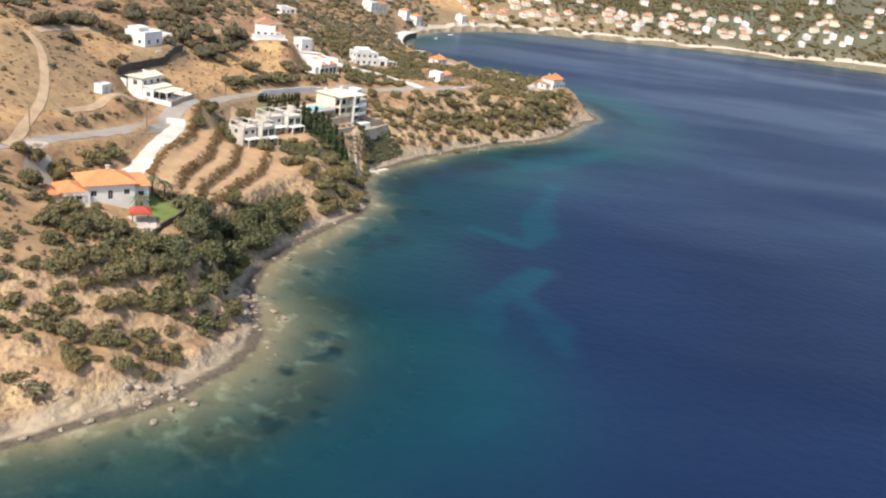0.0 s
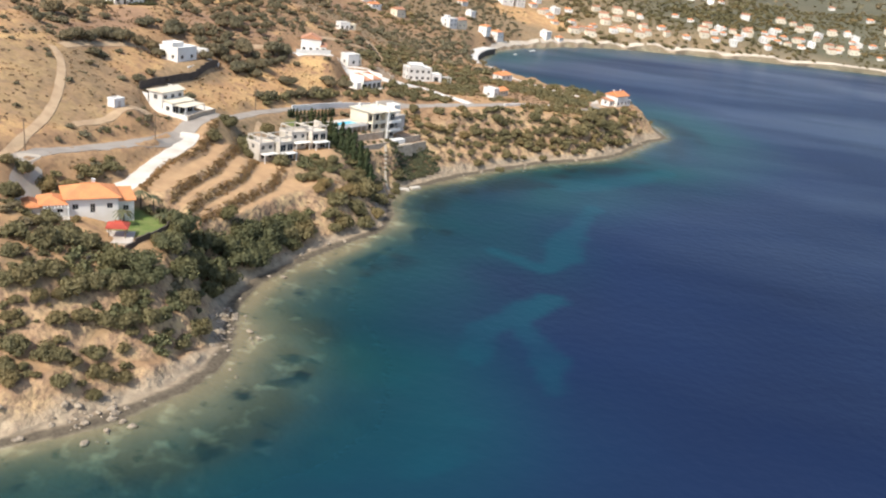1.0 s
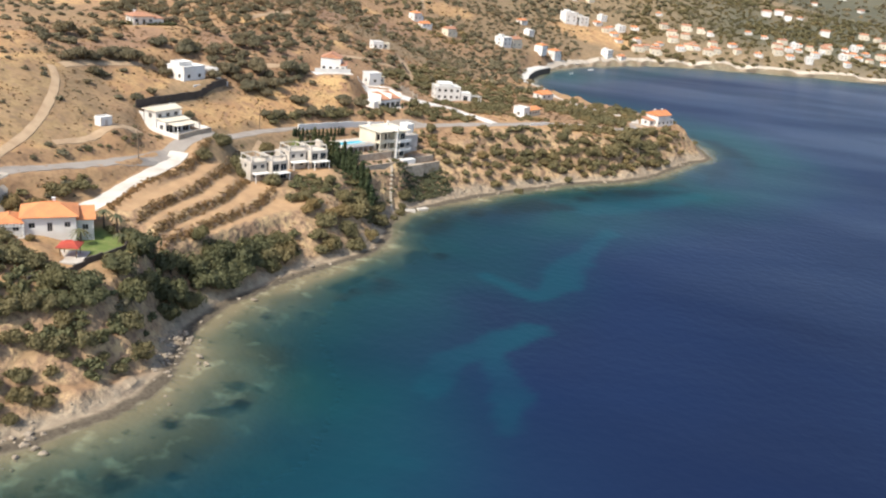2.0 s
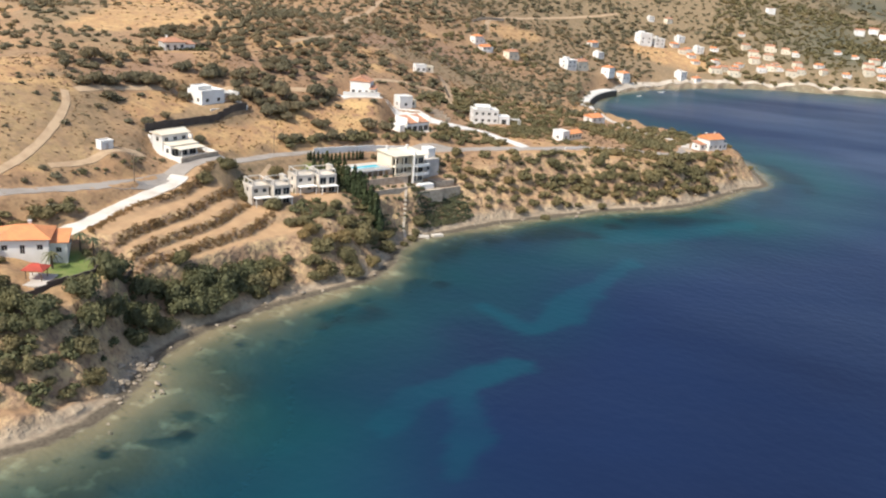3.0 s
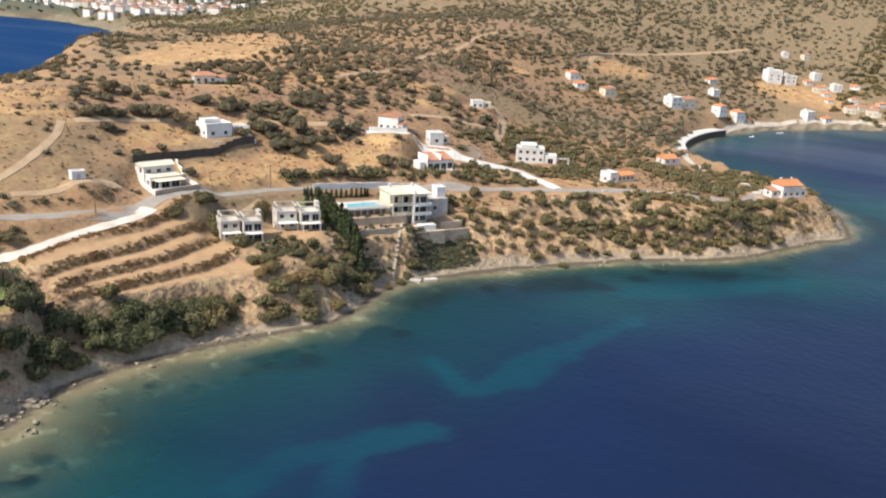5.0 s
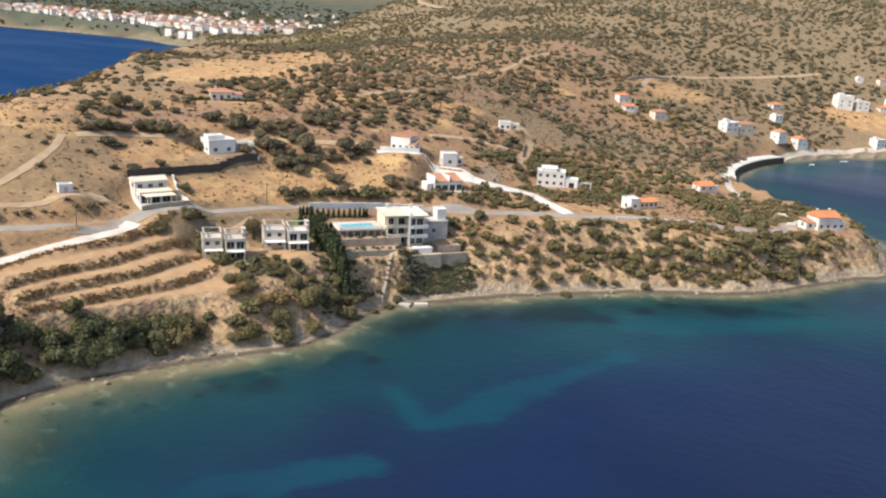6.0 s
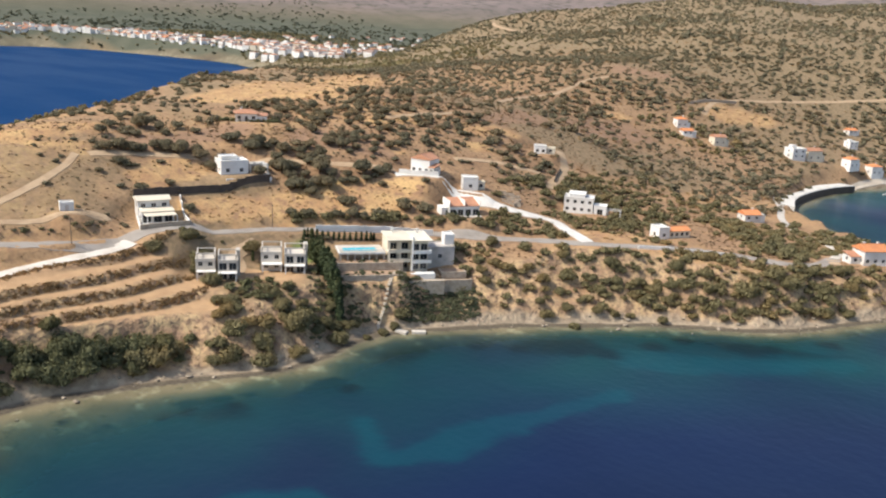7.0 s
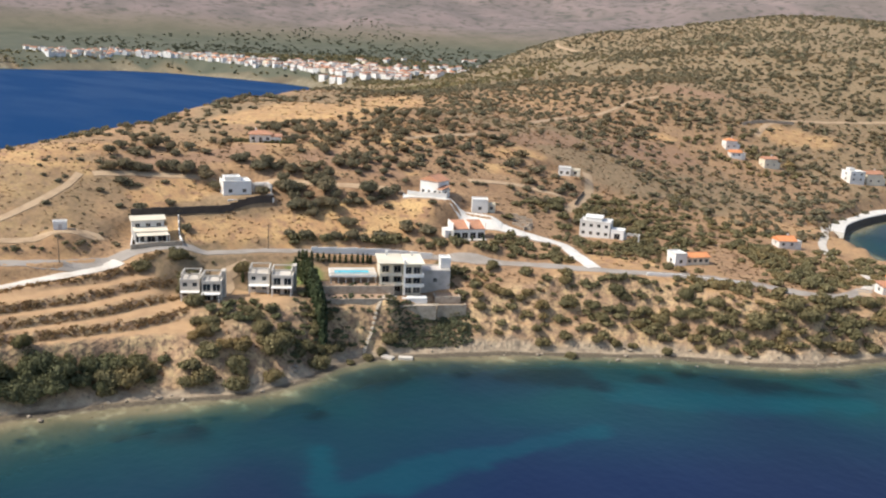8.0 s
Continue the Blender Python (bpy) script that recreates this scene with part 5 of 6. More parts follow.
TREES_HILL = [(-82.0, 225.2, 2.3), (-79.3, 232.5, 3.2), (-76.1, 255.4, 2.7), (-74.1, 262.3, 2.1), (-75.0, 273.5, 2.7), (-85.6, 278.7, 1.9), (-112.9, 269.0, 2.6), (-121.9, 277.6, 2.1),
              (-120.4, 286.1, 2.5), (-118.2, 294.5, 2.7), (-117.0, 300.5, 2.3), (-119.4, 315.3, 2.8), (-110.4, 319.6, 3.6), (-101.1, 323.6, 2.5), (-93.3, 325.8, 2.9), (-89.1, 334.0, 3.5),
              (-82.3, 323.5, 3.2), (-84.9, 320.6, 2.8), (-82.1, 330.5, 2.6), (-79.3, 337.1, 2.2), (-77.8, 341.0, 2.5), (-80.4, 322.3, 1.6), (-70.8, 330.0, 2.6), (-57.1, 346.7, 3.0),
              (-76.4, 346.3, 2.1), (-79.3, 359.0, 2.3), (-103.0, 349.7, 3.3), (-99.3, 353.7, 3.3), (-102.4, 362.7, 2.9), (-103.4, 339.7, 2.4), (-91.1, 362.5, 2.2), (-110.3, 329.1, 2.4)]


def crown_arrays(seed, leaves, lobes=6, tall=0.8, leaf=0.2, core=1, narrow=False):
    """Points and faces of a crown of unit half width: uneven lobes clad with small bent leaf clumps."""
    rng = np.random.RandomState(seed)
    if narrow:
        heights = np.linspace(0.25, tall * 1.9, lobes)
        centres = np.c_[rng.normal(0, 0.06, (lobes, 2)), heights]
        radii = 0.95 * np.sqrt(np.clip(1 - (heights / (tall * 2.05)) ** 1.6, 0.05, 1)) * rng.uniform(0.85, 1.1, lobes)
    else:
        angle = np.arange(lobes) * 2.4 + rng.uniform(0, 6)
        reach = np.sqrt(rng.uniform(0.05, 1, lobes)) * 0.62
        centres = np.c_[np.cos(angle) * reach, np.sin(angle) * reach, rng.uniform(0.3, 0.8, lobes) * tall]
        radii = rng.uniform(0.34, 0.56, lobes)
    verts, faces = [], []
    octa = np.array([(1, 0, 0), (-1, 0, 0), (0, 1, 0), (0, -1, 0), (0, 0, 1), (0, 0, -1)], float)
    for c, r in zip(centres, radii):
        base = len(verts)
        if core:
            verts += list(c + octa * r * np.array((0.85, 0.85, 0.85 if not narrow else 1.3)) * rng.uniform(0.85, 1.05, (6, 1)))
            faces += [(base + a, base + b, base + e, base + e) for a, b, e in ((0, 2, 4), (2, 1, 4), (1, 3, 4), (3, 0, 4), (2, 0, 5), (1, 2, 5), (3, 1, 5), (0, 3, 5))]
    for _ in range(leaves):
        k = rng.randint(lobes)
        n = rng.normal(0, 1, 3)
        n[2] = abs(n[2]) * 0.9 - 0.25
        n /= np.linalg.norm(n)
        p = centres[k] + n * radii[k] * rng.uniform(0.82, 1.1) * (np.array((1, 1, 1.5)) if narrow else 1)
        p[2] = max(p[2], 0.03)
        n = n + rng.normal(0, 0.55, 3)
        n /= np.linalg.norm(n)
        u = np.cross(n, rng.normal(0, 1, 3))
        u /= np.linalg.norm(u)
        v = np.cross(n, u)
        s, q = leaf * rng.uniform(0.6, 1.35), leaf * rng.uniform(0.5, 1.0)
        base = len(verts)
        verts += [p + u * s, p + v * q + n * leaf * 0.25, p - u * s * 0.9, p - v * q + n * leaf * 0.2]
        faces.append((base, base + 1, base + 2, base + 3))
    return np.array(verts), np.array(faces)


def quads_mesh(name, verts, faces, tone, mat):
    """A mesh of quads; a quad whose last two corners agree becomes a triangle."""
    me = bpy.data.meshes.new(name)
    tri = faces[:, 2] == faces[:, 3]
    size = np.where(tri, 3, 4).astype(np.int32)
    keep = np.ones(faces.shape, bool)
    keep[tri, 3] = False
    me.vertices.add(len(verts))
    me.vertices.foreach_set("co", verts.astype(np.float32).ravel())
    me.loops.add(int(size.sum()))
    me.loops.foreach_set("vertex_index", faces[keep].astype(np.int32))
    me.polygons.add(len(faces))
    me.polygons.foreach_set("loop_start", np.concatenate([[0], np.cumsum(size)[:-1]]).astype(np.int32))
    me.update(calc_edges=True)
    me.attributes.new("tone", "FLOAT", "POINT").data.foreach_set("value", tone.astype(np.float32))
    me.materials.append(mat)
    return me


def spread(name, crowns, x, y, r, mat, label, category, rng, flat=1.0, sink=0.1, z=None):
    """Many plants as one object: the crown shapes set down, turned and scaled at the given places."""
    z = on_ground(x, y) if z is None else z
    verts, faces, tones, count = [], [], [], 0
    for k in range(len(x)):
        v, f = crowns[k % len(crowns)]
        a = rng.uniform(0, math.tau)
        c, s = math.cos(a), math.sin(a)
        q = v * (r[k], r[k], r[k] * flat * rng.uniform(0.8, 1.2))
        verts.append(np.c_[q[:, 0] * c - q[:, 1] * s + x[k], q[:, 0] * s + q[:, 1] * c + y[k], q[:, 2] + z[k] - sink * r[k]])
        faces.append(f + count)
        tones.append(np.full(len(v), rng.random()))
        count += len(v)
    me = quads_mesh(name, np.concatenate(verts), np.concatenate(faces), np.concatenate(tones), mat)
    return tagged(new(name, me), label, category, kind="stuff")


def plant(name, seed, mat, label, category, group, leaves, trunk, tall=0.8, lobes=7, leaf=0.17, narrow=False):
    """A plant of unit half width: a tapered trunk with limbs, and a crown of leaf clumps."""
    ob = empty(name, pose(0, 0, -400), label, category, group)
    v, f = crown_arrays(seed, leaves, lobes, tall, leaf, 1, narrow)
    v[:, 2] += trunk
    part("crown", quads_mesh("crown", v, f, np.full(len(v), 0.0), mat), None, ob)
    bm = bmesh.new()
    rng = random.Random(seed)
    tube(bm, (0, 0, -0.3), (0.03, 0.02, trunk + 0.25), 0.10, 0.06)
    for k in range(4):
        a = k * 1.6 + rng.random()
        tube(bm, (0.02, 0.02, trunk * 0.7 + 0.05 * k), (0.45 * math.cos(a), 0.45 * math.sin(a), trunk + 0.3 + 0.1 * rng.random()), 0.045, 0.02, 5)
    part("trunk", bm, MAT_BARK, ob)
    return ob


SHRUB_KINDS = [plant("shrub", 10 + k, MAT_SHRUB, "rounded dark green mastic shrub on dry ground", "shrub", "coastal shrubs", 1100, 0.0, 0.85, 9, 0.09) for k in range(5)]
TREE_KINDS = [plant("evergreen_tree", 30 + k, MAT_PINE, "dense dark evergreen tree in the shore thicket", "tree", "thicket trees", 1200, 0.15, 1.0, 10, 0.085) for k in range(4)]
OLIVE_KINDS = [plant("olive_tree", 50 + k, MAT_OLIVE, "grey-green olive tree on the dry hillside", "tree", "hillside olive trees", 800, 0.3, 0.8, 8, 0.1) for k in range(4)]
CYPRESS_KINDS = [plant("cypress", 70 + k, MAT_CYPRESS, "slim dark green garden cypress", "tree", "garden cypresses", 300, 0.1, 2.2, 7, 0.22, True) for k in range(3)]
SINGLE = []


def set_plants(kinds, spots, rng, stretch=(0.85, 1.15), sink=0.12):
    for x, y, r in spots:
        px, py = np.array([x]), np.array([y])
        if line_distance(px, py, DRIVE_LINE[:, :2])[0] < 3.2 + r * 0.5 or line_distance(px, py, ROAD_LINE[:, :2])[0] < 2.6 + r * 0.4:
            continue
        if math.hypot(x + 60, y - 186) < 9.5:
            continue
        if math.hypot(x + 69, y - 185) < 7:
            r *= 0.45
        SINGLE.append((x, y, r))
        copy_thing(rng.choice(kinds), Matrix.Translation((x, y, float(on_ground(x, y)) - sink * r)) @ Matrix.Rotation(rng.uniform(0, 6.28), 4, "Z") @ Matrix.Diagonal((r, r, r * rng.uniform(*stretch), 1)))


TREES_ROWS = [(-121, 269, 2.4), (-120, 275, 2.2), (-120, 281, 2.6), (-119, 289, 2.4), (-119, 296, 2.7), (-117, 301, 2.2), (-111, 319, 2.6), (-109, 325, 2.3), (-105, 330, 2.8),
              (-101, 335, 2.4), (-97, 341, 2.5), (-90, 321, 2.6), (-88, 327, 2.2), (-84, 335, 2.6), (-81, 341, 2.3), (-136, 297, 2.2), (-136, 304, 2.5), (-130, 308, 2.2),
              (-73, 309, 2.2), (-70, 314, 2.5), (-65, 323, 2.4), (-63, 328, 2.8), (-59, 348, 2.6), (-144, 375, 3.0), (-131, 372, 2.8)]
rng = random.Random(11)
GROVE = [(-165 + 6.4 * i + rng.uniform(-1.6, 1.6), 352 + 7.0 * j + rng.uniform(-1.6, 1.6), rng.uniform(1.5, 2.7)) for i in range(12) for j in range(15) if rng.random() < 0.72]
GROVE = [g for g in GROVE if line_distance(np.array([g[0]]), np.array([g[1]]), ((-122, 398), (-119, 445)))[0] > 3.5 and math.hypot(g[0] + 80, g[1] - 456) > 9 and g[0] + 0.3 * (g[1] - 352) < -78]
set_plants(OLIVE_KINDS, TREES_ROWS + GROVE, rng)
for spots in (SHRUBS_POINT, SHRUBS_HOUSE, SHRUBS_GULLY, SHRUBS_ROAD, SHRUBS_CAPE, SHRUBS_CAPE_END, SHRUBS_SLOPE):
    set_plants(SHRUB_KINDS, spots, rng)
for spots in (THICKET, SHRUBS_BANK):
    set_plants(TREE_KINDS, spots, rng, (0.9, 1.3))
for spots in (SHRUBS_FIELD, TREES_HILL):
    set_plants(OLIVE_KINDS, spots, rng)
row = spline([(-60.5, 305), (-55, 315), (-49.5, 325.5)], 1.5)
set_plants(CYPRESS_KINDS, [(float(x), float(y), 0.62) for x, y in row], rng, (0.9, 1.2))
set_plants(CYPRESS_KINDS, [(-56, 301, 1.0), (-53.5, 300.5, 1.1), (-51, 300.5, 1.5), (-48.5, 300, 1.5), (-46, 299.5, 1.7), (-43.5, 298.5, 1.6), (-41.5, 297.5, 1.9), (-39, 297, 1.7), (-36.5, 296, 1.9), (-34, 295, 1.9), (-31.5, 294.5, 1.8), (-29, 293, 1.8), (-27, 292, 1.7)], rng, (1.0, 1.4))
set_plants(CYPRESS_KINDS, [(-46, 357, 0.5), (-44, 360, 0.5), (-41.5, 363.5, 0.5), (-39.5, 367, 0.5), (-37.5, 371, 0.5), (-59, 284, 0.7), (-53, 283, 0.7)], rng)


def palm(x, y, h, seed):
    """A garden palm: ringed trunk and arching fronds of paired leaflets."""
    rng = random.Random(seed)
    ob = empty("palm_tree", pose(x, y, float(on_ground(x, y)) - 0.1), "garden palm with arching green fronds", "tree", "garden palms")
    bm = bmesh.new()
    for k in range(6):
        tube(bm, (0, 0, h * k / 6), (0, 0, h * (k + 1) / 6), 0.28 - 0.02 * k, 0.23 - 0.02 * k, 7)
    part("trunk", bm, MAT_BARK, ob)
    for k in range(15):
        a, up = k * 2.4, rng.uniform(0.1, 1.1)
        bm = bmesh.new()
        last = Vector((0, 0, h))
        for s in range(7):
            q = (s + 1) / 7
            p = Vector((math.cos(a) * 2.4 * q, math.sin(a) * 2.4 * q, h + up * 2.0 * q - 2.4 * q * q))
            side = Vector((-math.sin(a), math.cos(a), 0)) * 0.42 * (1 - q * 0.75)
            va, vb, vc, vd = (bm.verts.new(c) for c in (last + side - Vector((0, 0, 0.15)), last, p, p + side * 0.8 - Vector((0, 0, 0.15))))
            bm.faces.new((va, vb, vc, vd))
            ve, vf = bm.verts.new(last - side - Vector((0, 0, 0.15))), bm.verts.new(p - side * 0.8 - Vector((0, 0, 0.15)))
            bm.faces.new((ve, vf, vc, vb))
            last = p
        part("frond", bm, MAT_VINE, ob)


for n, (x, y, h) in enumerate(((-64, 200, 4.2), (-61.5, 201.5, 4.0), (-63.5, 190.5, 3.6), (-56.5, 196, 2.2))):
    palm(x, y, h, n)
for kinds in (SHRUB_KINDS, TREE_KINDS, OLIVE_KINDS, CYPRESS_KINDS):
    for ob in kinds:
        for o in [*ob.children_recursive, ob]:
            bpy.data.objects.remove(o)


# ---- plants nobody could count ----
def scatter(rng, x0, x1, y0, y1, cell, chance, keep):
    """Jittered places on a grid of that cell, kept by chance(x, y) and a last test."""
    gx, gy = np.meshgrid(np.arange(x0, x1, cell), np.arange(y0, y1, cell))
    x, y = gx.ravel() + rng.uniform(-0.48, 0.48, gx.size) * cell, gy.ravel() + rng.uniform(-0.48, 0.48, gx.size) * cell
    ok = rng.uniform(0, 1, x.size) < chance(x, y)
    x, y = x[ok], y[ok]
    ok = keep(x, y)
    return x[ok], y[ok]


CLEAR = [(-41, 286, 6), (-50, 287, 10), (-53, 268, 9), (-36, 314, 14), (-30, 326, 13), (-47, 316, 10), (-22, 325, 9), (-72, 190, 13), (-60, 186, 11), (-84, 266, 9), (-99, 306, 10), (-137, 336, 12), (-72, 371, 9), (-57, 381, 8), (-45, 365, 10),
         (-33, 423, 12), (5, 428, 9), (63, 469, 9), (-80, 456, 7), (-42, 392, 7), (40, 428, 6), (-12, 322, 5), (-91, 242, 4), (-84, 186, 7)]


def free(x, y):
    ok = inland(x, y) > 7
    for line, gap in ((ROAD_LINE, 5.2), (DRIVE_LINE, 5.0)):
        ok &= line_distance(x, y, line[::2, :2]) > gap
    for points, width in TRACKS:
        ok &= line_distance(x, y, np.array(points, float)) > width * 0.8
    ok &= line_distance(x, y, np.array(LANE, float)) > 4.5
    for cx, cy, r in CLEAR:
        ok &= np.hypot(x - cx, y - cy) > r
    for cx, cy in TAKEN:
        ok &= (np.abs(x - cx) > 8) | (np.abs(y - cy) > 8)
    for sx, sy, r in SINGLE:
        ok &= np.hypot(x - sx, y - sy) > r * 0.8
    return ok & (terraced(x, y) < 0.2)


def yellow(x, y):
    return np.maximum(patches(x, y, STRAW), 0.7 * patches(x, y, BARE))


MEDIUM = [crown_arrays(100 + k, 120, 6, 0.8, 0.2) for k in range(6)]
SMALL = [crown_arrays(120 + k, 26, 4, 0.8, 0.36) for k in range(6)]
TINY = [crown_arrays(140 + k, 7, 2, 0.8, 0.5) for k in range(6)]
TUFT = [crown_arrays(160 + k, 16, 2, 0.7, 0.35, 0) for k in range(4)]
nrng = np.random.RandomState(4)


def add_scrub(name, box_, cell, chance, shapes, size, mat, label, category, flat=0.85):
    x, y = scatter(nrng, *box_, cell, chance, free)
    r = nrng.uniform(*size, len(x)) * (1 + 0.35 * value_noise(x, y, 40, 7))
    spread(name, shapes, x, y, r, mat, label, category, random.Random(len(x)), flat)


add_scrub("scrub", (-60, 95, 335, 520), 3.1, lambda x, y: 0.85 * ramp(fbm(x, y, 22, 81, 3), -0.6, 0.0) * (1 - 0.6 * yellow(x, y)) * (1 - 0.6 * ramp(y, 440, 500)), MEDIUM, (1.1, 2.9), MAT_SHRUB, "low mastic and kermes scrub over the cape", "scrub")
add_scrub("scrub", (-110, -20, 120, 335), 4.4, lambda x, y: 0.34 * ramp(fbm(x, y, 20, 82, 3), -0.3, 0.3) * (1 - 0.85 * yellow(x, y)) * (x > -70), MEDIUM, (0.6, 1.5), MAT_SHRUB, "low scrub on the coastal slope", "scrub")
add_scrub("olive_scrub", (-240, -40, 120, 520), 5.2, lambda x, y: (0.62 * ramp(fbm(x, y, 30, 83, 3), -0.35, 0.25) + 0.07) * (1 - 0.9 * yellow(x, y)) * (1 - 0.3 * ramp(y, 330, 250)), MEDIUM, (1.2, 2.6), MAT_OLIVE, "scattered olive trees and scrub on the hill", "scrub")
add_scrub("olive_scrub", (-240, -60, 120, 520), 2.9, lambda x, y: 0.16 * (1 - 0.8 * yellow(x, y)), TUFT, (0.45, 1.1), MAT_OLIVE, "small grey-green bushes on the hill", "scrub")
add_scrub("hill_woods", (-480, -240, 240, 620), 8.0, lambda x, y: (0.5 * ramp(fbm(x, y, 40, 84, 3), -0.3, 0.3) + 0.1) * (1 - 0.75 * yellow(x, y)), SMALL, (1.6, 3.2), MAT_OLIVE, "olive trees on the back of the ridge", "woods")
add_scrub("hill_woods", (-420, 0, 520, 960), 6.2, lambda x, y: (0.75 * ramp(fbm(x, y, 45, 85, 3), -0.6, 0.0) + 0.12) * (1 - 0.85 * yellow(x, y)), SMALL, (1.3, 3.2), MAT_OLIVE, "scrub and olive woods on the hillside", "woods")
add_scrub("far_woods", (-900, 150, 930, 1900), 8.0, lambda x, y: 0.85 * ramp(fbm(x, y, 90, 86, 3), -0.8, -0.1), TINY, (2.0, 4.2), MAT_OLIVE, "sparse woods on the far hill", "woods")
add_scrub("far_woods", (-900, -420, 620, 960), 10.0, lambda x, y: 0.85 * ramp(fbm(x, y, 70, 87, 3), -0.7, 0.0), TINY, (2.2, 4.2), MAT_SHRUB, "dark woods behind the ridge", "woods")
add_scrub("village_trees", (-128, -72, 628, 682), 5.0, lambda x, y: 0.5 + 0 * x, SMALL, (1.8, 3.4), MAT_SHRUB, "garden trees round the red-roofed houses", "trees", 1.1)
add_scrub("village_trees", (30, 900, 850, 1120), 6.0, lambda x, y: 0.85 * ramp(fbm(x, y, 50, 88, 3), -0.8, -0.2), SMALL, (1.8, 3.8), MAT_SHRUB, "garden trees between the village houses", "trees")
add_scrub("far_woods", (100, 1500, 1100, 2400), 17.0, lambda x, y: 0.8 * ramp(fbm(x, y, 120, 89, 3), -0.7, 0.0), TINY, (3.0, 5.5), MAT_OLIVE, "olive groves on the slope above the village", "woods")
add_scrub("town_trees", (-1650, -850, 620, 1500), 11.0, lambda x, y: 0.7 * ramp(fbm(x, y, 90, 90, 3), -0.7, 0.0), TINY, (3.0, 5.5), MAT_SHRUB, "garden trees and groves round the town", "trees")
add_scrub("plain_groves", (-2300, -900, 900, 2000), 20.0, lambda x, y: 0.4 * ramp(fbm(x, y, 200, 91, 3), -0.8, -0.1), TINY, (4.0, 7.0), MAT_GROVE, "dense green groves on the far plain", "woods")

add_scrub("undergrowth", (-62, -34, 160, 232), 2.3, lambda x, y: 0.75 * ramp(fbm(x, y, 14, 92, 2), -0.5, 0.0) * (inland(x, y) > 8), MEDIUM, (0.9, 1.9), MAT_PINE, "dark undergrowth of the shore thicket", "scrub", 1.0)
add_scrub("undergrowth", (-75, -40, 120, 180), 2.5, lambda x, y: 0.4 * ramp(fbm(x, y, 12, 93, 2), -0.2, 0.3), MEDIUM, (0.5, 1.3), MAT_SHRUB, "low green undergrowth on the point", "scrub")
add_scrub("undergrowth", (-100, -62, 138, 184), 2.8, lambda x, y: 0.75 * ramp(fbm(x, y, 14, 98, 2), -0.5, 0.1) * (x + 0.5 * (y - 140) < -52), MEDIUM, (0.9, 2.0), MAT_SHRUB, "green scrub on the slope beside the house", "scrub")
add_scrub("undergrowth", (-92, -68, 176, 245), 2.4, lambda x, y: 0.7 * ramp(fbm(x, y, 16, 95, 2), -0.5, 0.1) * (x > -88), MEDIUM, (0.8, 1.7), MAT_SHRUB, "green bushes between road and house", "scrub")
add_scrub("undergrowth", (-140, -82, 200, 290), 3.6, lambda x, y: 0.5 * ramp(fbm(x, y, 18, 99, 2), -0.4, 0.3) * (1 - 0.7 * yellow(x, y)), MEDIUM, (0.5, 1.6), MAT_OLIVE, "small scattered bushes above the road", "scrub")
add_scrub("undergrowth", (-46, -18, 244, 304), 2.3, lambda x, y: 0.8 * ramp(fbm(x, y, 12, 96, 2), -0.5, 0.1), MEDIUM, (0.8, 1.9), MAT_PINE, "bushes on the slope below the unfinished houses", "scrub")
add_scrub("dry_scrub", (-150, 92, 118, 500), 1.9, lambda x, y: 0.4 * ramp(fbm(x, y, 25, 94, 3), -0.5, 0.3) * (1 - 0.3 * yellow(x, y)), TUFT, (0.4, 1.0), MAT_BROWN, "dry brown spurge and grass tufts", "scrub", 0.7)
add_scrub("straw_tufts", (-420, 0, 380, 960), 4.6, lambda x, y: 0.4, TUFT, (0.6, 1.5), MAT_DRY, "pale dry grass and spurge on the hillside", "grass", 0.6)
add_scrub("dry_scrub", (-420, 0, 430, 800), 5.0, lambda x, y: 0.5 * ramp(fbm(x, y, 35, 97, 3), -0.6, 0.2) * (1 - 0.5 * yellow(x, y)), TUFT, (0.7, 1.6), MAT_BROWN, "dry brown bushes on the hillside", "scrub", 0.7)

add_scrub("straw_tufts", (-150, -58, 200, 350), 1.25, lambda x, y: 0.05 + 0.4 * ramp(fbm(x, y, 9, 101, 3), -0.2, 0.5), TUFT, (0.25, 0.6), MAT_DRY, "knee-high dry grass over the slope", "grass", 0.9)
add_scrub("ridge_scrub", (-270, -150, 230, 440), 4.2, lambda x, y: 0.8 * ramp(inland(x, y), 70, 40), SMALL, (1.3, 2.7), MAT_SHRUB, "dark scrub along the seaward brow of the ridge", "scrub", 0.9)

# dry grass on the terrace banks, vines and orchard below the villa
bx, by = [], []
for bank in BANKS:
    y = nrng.uniform(205, 264, 330)
    bx.append(across(bank, y) + nrng.normal(0.2, 0.55, len(y)))
    by.append(y)
bx, by = np.concatenate(bx), np.concatenate(by)
ok = terraced(bx, by) > 0.5
spread("dry_grass", TUFT, bx[ok], by[ok], nrng.uniform(0.4, 0.85, ok.sum()), MAT_DRY, "tall dry grass on the terrace banks", "grass", random.Random(8), 0.8)
vx, vy = [], []
for a in np.arange(0, 1.001, 0.085):
    for b in np.arange(0, 1.001, 0.045):
        p = np.array((-27, 315)) * (1 - a) * (1 - b) + np.array((-15, 338)) * (1 - a) * b + np.array((-20.5, 311)) * a * (1 - b) + np.array((-8, 333)) * a * b
        vx.append(p[0] + nrng.normal(0, 0.2))
        vy.append(p[1] + nrng.normal(0, 0.2))
spread("vines", MEDIUM, np.array(vx), np.array(vy), nrng.uniform(0.6, 1.15, len(vx)), MAT_VINE, "green rows of vines below the villa", "vines", random.Random(9), 0.9)
ox, oy = nrng.uniform(-40, -20, 90), nrng.uniform(290, 316, 90)
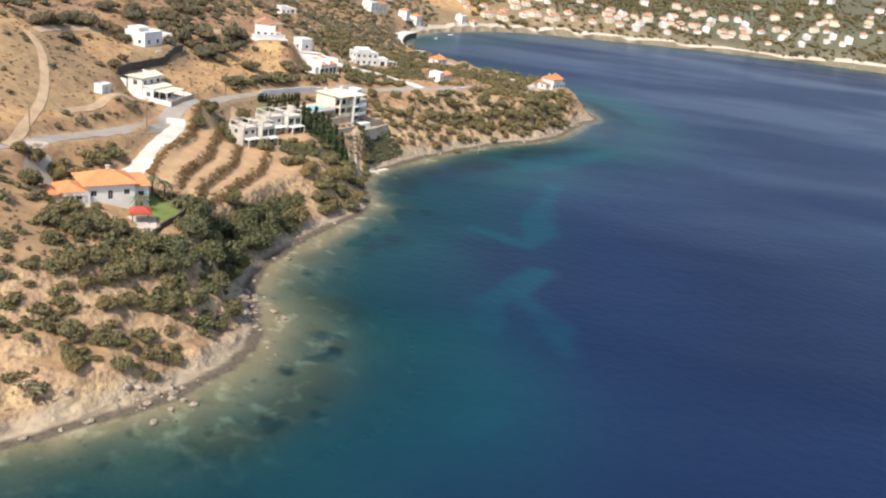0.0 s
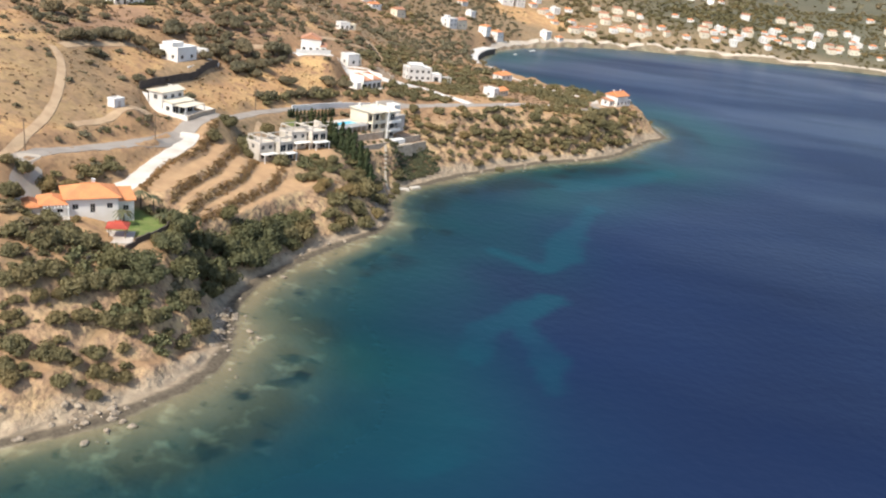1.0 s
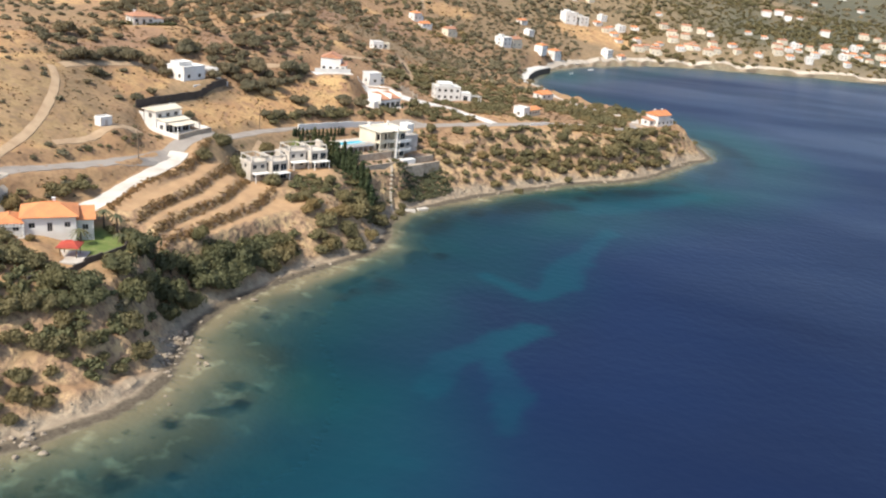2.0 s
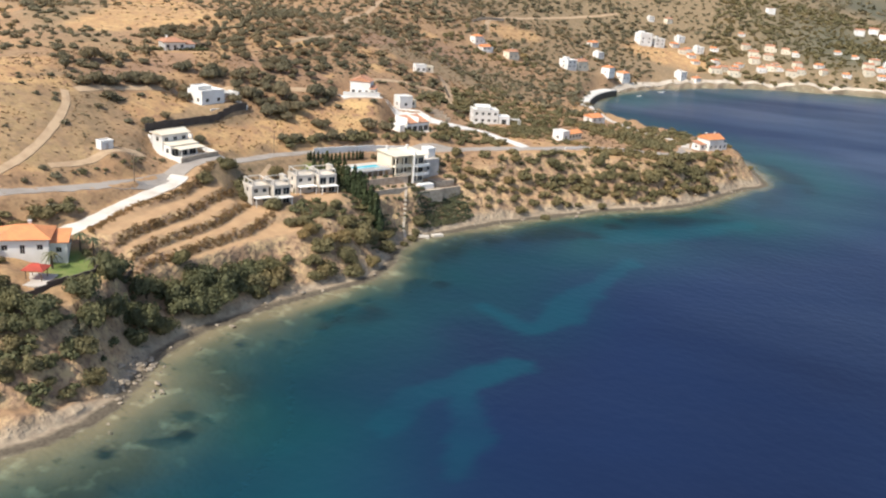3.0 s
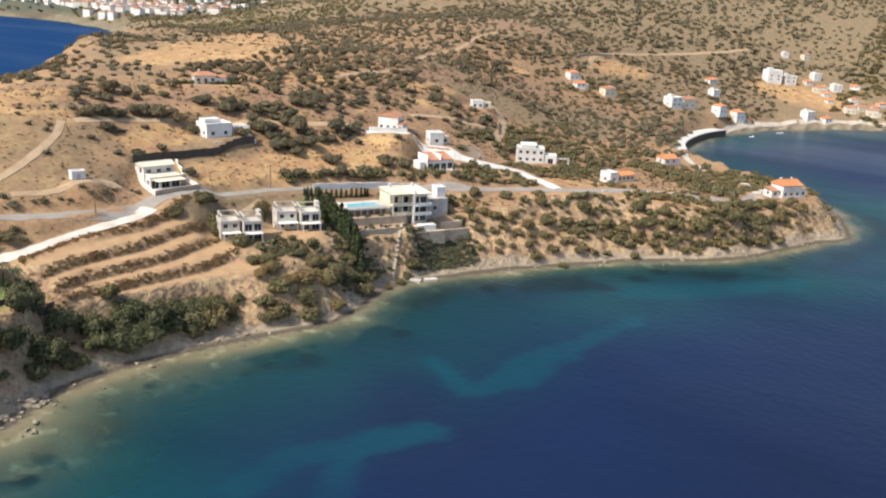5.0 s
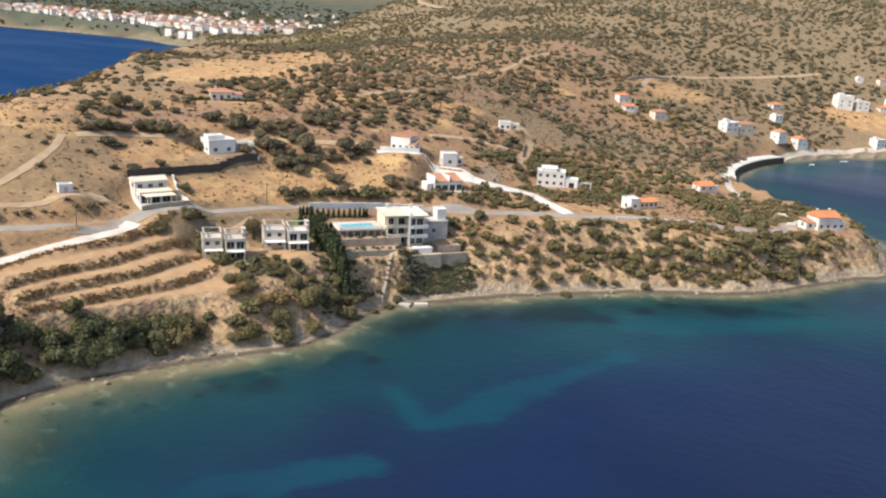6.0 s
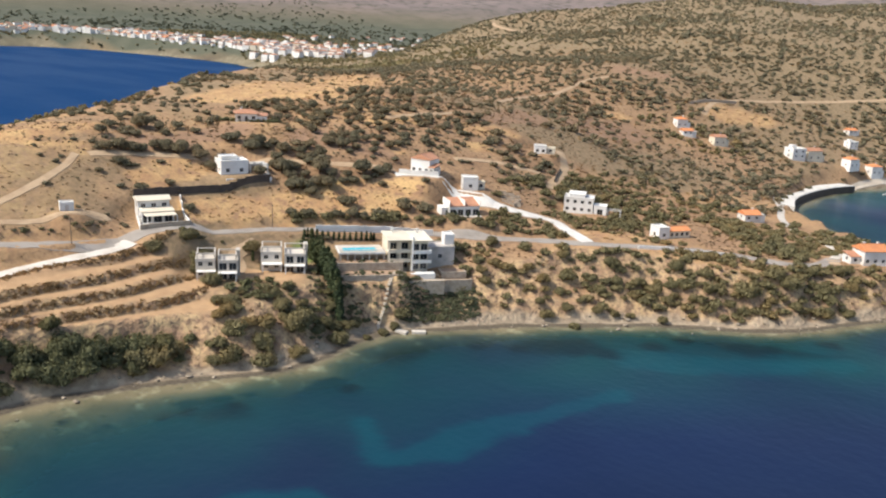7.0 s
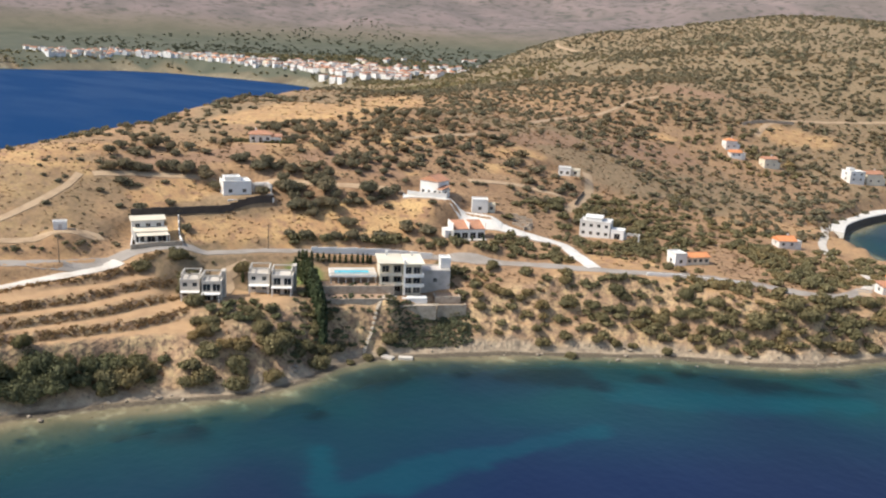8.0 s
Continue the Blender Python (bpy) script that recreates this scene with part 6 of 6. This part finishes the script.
ok = (inland(ox, oy) > 6) & (0.847 * (ox + 41.7) - 0.531 * (oy - 305.4) > 10.2)
spread("orchard", MEDIUM, ox[ok], oy[ok], nrng.uniform(0.6, 1.2, ok.sum()), MAT_VINE, "small orchard trees on the villa terraces", "orchard", random.Random(10), 0.95)
tu, tv = np.concatenate([nrng.uniform(-2, 16, 16), nrng.uniform(-4, 17, 9)]), np.concatenate([nrng.uniform(-8.2, -4.2, 16), nrng.uniform(-2.6, -0.4, 9)])
spread("terrace_shrubs", MEDIUM, -41.7 + 0.531 * tu - 0.847 * tv, 305.4 + 0.847 * tu + 0.531 * tv, nrng.uniform(0.35, 0.95, 25), MAT_VINE, "small planted shrubs on the garden terraces", "shrubs", random.Random(14), 0.95, z=np.where(tv < -3.4, 15.1, 17.4))
hx = np.linspace(0, 1, 40)
hedge_x, hedge_y = -146 + 18 * hx + nrng.normal(0, 0.4, 40), 324 + 21 * hx + nrng.normal(0, 0.4, 40)
spread("hedge", MEDIUM, hedge_x, hedge_y, nrng.uniform(1.0, 1.6, 40), MAT_PINE, "dark clipped hedge before the ridge house", "hedge", random.Random(12), 1.0)
hedge_line = spline([(-73, 305), (-67, 318), (-55, 341), (-38, 360), (-26, 371), (-14, 383)], 1.5)
pick = nrng.randint(4, len(hedge_line), 46)
hedge_x, hedge_y = hedge_line[pick, 0] + nrng.normal(0, 0.8, 46), hedge_line[pick, 1] + nrng.normal(0, 0.8, 46)
spread("hedge", MEDIUM, hedge_x, hedge_y, nrng.uniform(1.2, 2.4, 46), MAT_SHRUB, "green garden hedge above the coast road", "hedge", random.Random(13), 1.0)

# ---- shore boulders, pole, boat ----
def boulder(seed, r):
    bm = bmesh.new()
    bmesh.ops.create_icosphere(bm, subdivisions=2, radius=r)
    for v in bm.verts:
        v.co *= 0.8 + 0.45 * noise.noise(v.co * (1.1 / r) + Vector((seed * 7.1, 0, 0)))
        v.co.z *= 0.7
    me = bpy.data.meshes.new("boulder")
    bm.to_mesh(me)
    bm.free()
    me.materials.append(MAT_ROCK)
    return me


BOULDERS = [boulder(k, 1.0) for k in range(6)]
shore = spline(COAST_NEAR[4:], 1.0)
rng = random.Random(21)
for n in range(230):
    k = rng.randrange(2, len(shore) - 2)
    if rng.random() < 0.45:
        k = min(range(len(shore)), key=lambda q: abs(shore[q][1] - rng.choice((137, 141, 176, 182, 190))))
    d = shore[k + 1] - shore[k - 1] if 0 < k < len(shore) - 1 else np.array((1.0, 1.0))
    d = d / np.linalg.norm(d)
    p = shore[k] + np.array([-d[1], d[0]]) * (rng.uniform(0.5, 6.0) if rng.random() < 0.85 else -rng.uniform(1, 5)) + d * rng.uniform(-3, 3)
    r = rng.choice((0.25, 0.35, 0.45, 0.6, 0.9))
    ob = tagged(new("boulder", BOULDERS[n % 6]), "pale weathered boulder at the water's edge", "rock", "shore boulders")
    ob.matrix_basis = pose(float(p[0]), float(p[1]), float(on_ground(*p)) + r * 0.2, 0, 0, rng.uniform(0, 360)) @ Matrix.Diagonal((r * rng.uniform(0.8, 1.5), r, r, 1))
for x, y in ((-77.5, 236.5), (-93, 200), (-71, 300)):
    ob = empty("utility_pole", pose(x, y, float(on_ground(x, y))), "wooden utility pole with a crossarm by the road", "pole", "roadside poles")
    bm = bmesh.new()
    tube(bm, (0, 0, -0.8), (0, 0, 8.0), 0.16, 0.11, 8)
    part("post", bm, MAT_WOOD, ob)
    slab(ob, "crossarm", -0.8, 0.8, -0.06, 0.06, 7.4, 7.55, MAT_WOOD)


def boat(x, y, turn, size):
    ob = empty("boat", pose(x, y, 0.05, 0, 0, turn) @ Matrix.Scale(size, 4), "small white boat moored in the bay", "boat", "moored boats")
    bm = bmesh.new()
    outline = [(-2.4, -0.8), (0.8, -0.95), (2.0, -0.55), (2.9, 0), (2.0, 0.55), (0.8, 0.95), (-2.4, 0.8)]
    low = [bm.verts.new((a * 0.85, b * 0.7, -0.25)) for a, b in outline]
    high = [bm.verts.new((a, b, 0.65)) for a, b in outline]
    rim = [bm.verts.new((a * 0.9, b * 0.8, 0.65)) for a, b in outline]
    floor_ = [bm.verts.new((a * 0.85, b * 0.7, 0.2)) for a, b in outline]
    bm.faces.new(low[::-1])
    bm.faces.new(floor_)
    for k in range(7):
        q = (k + 1) % 7
        for a, b in ((low, high), (high, rim), (rim, floor_)):
            bm.faces.new((a[k], a[q], b[q], b[k]))
    part("hull", bm, MAT_WHITE, ob)
    slab(ob, "bench", -0.9, -0.5, -0.62, 0.62, 0.35, 0.45, MAT_WOOD)
    slab(ob, "cuddy", 0.6, 1.8, -0.5, 0.5, 0.4, 1.1, MAT_WHITE)


for x, y, turn, size in ((10, 752, 40, 1.1), (-2, 716, 60, 0.9), (52, 552, 20, 0.8)):
    boat(x, y, turn, size)
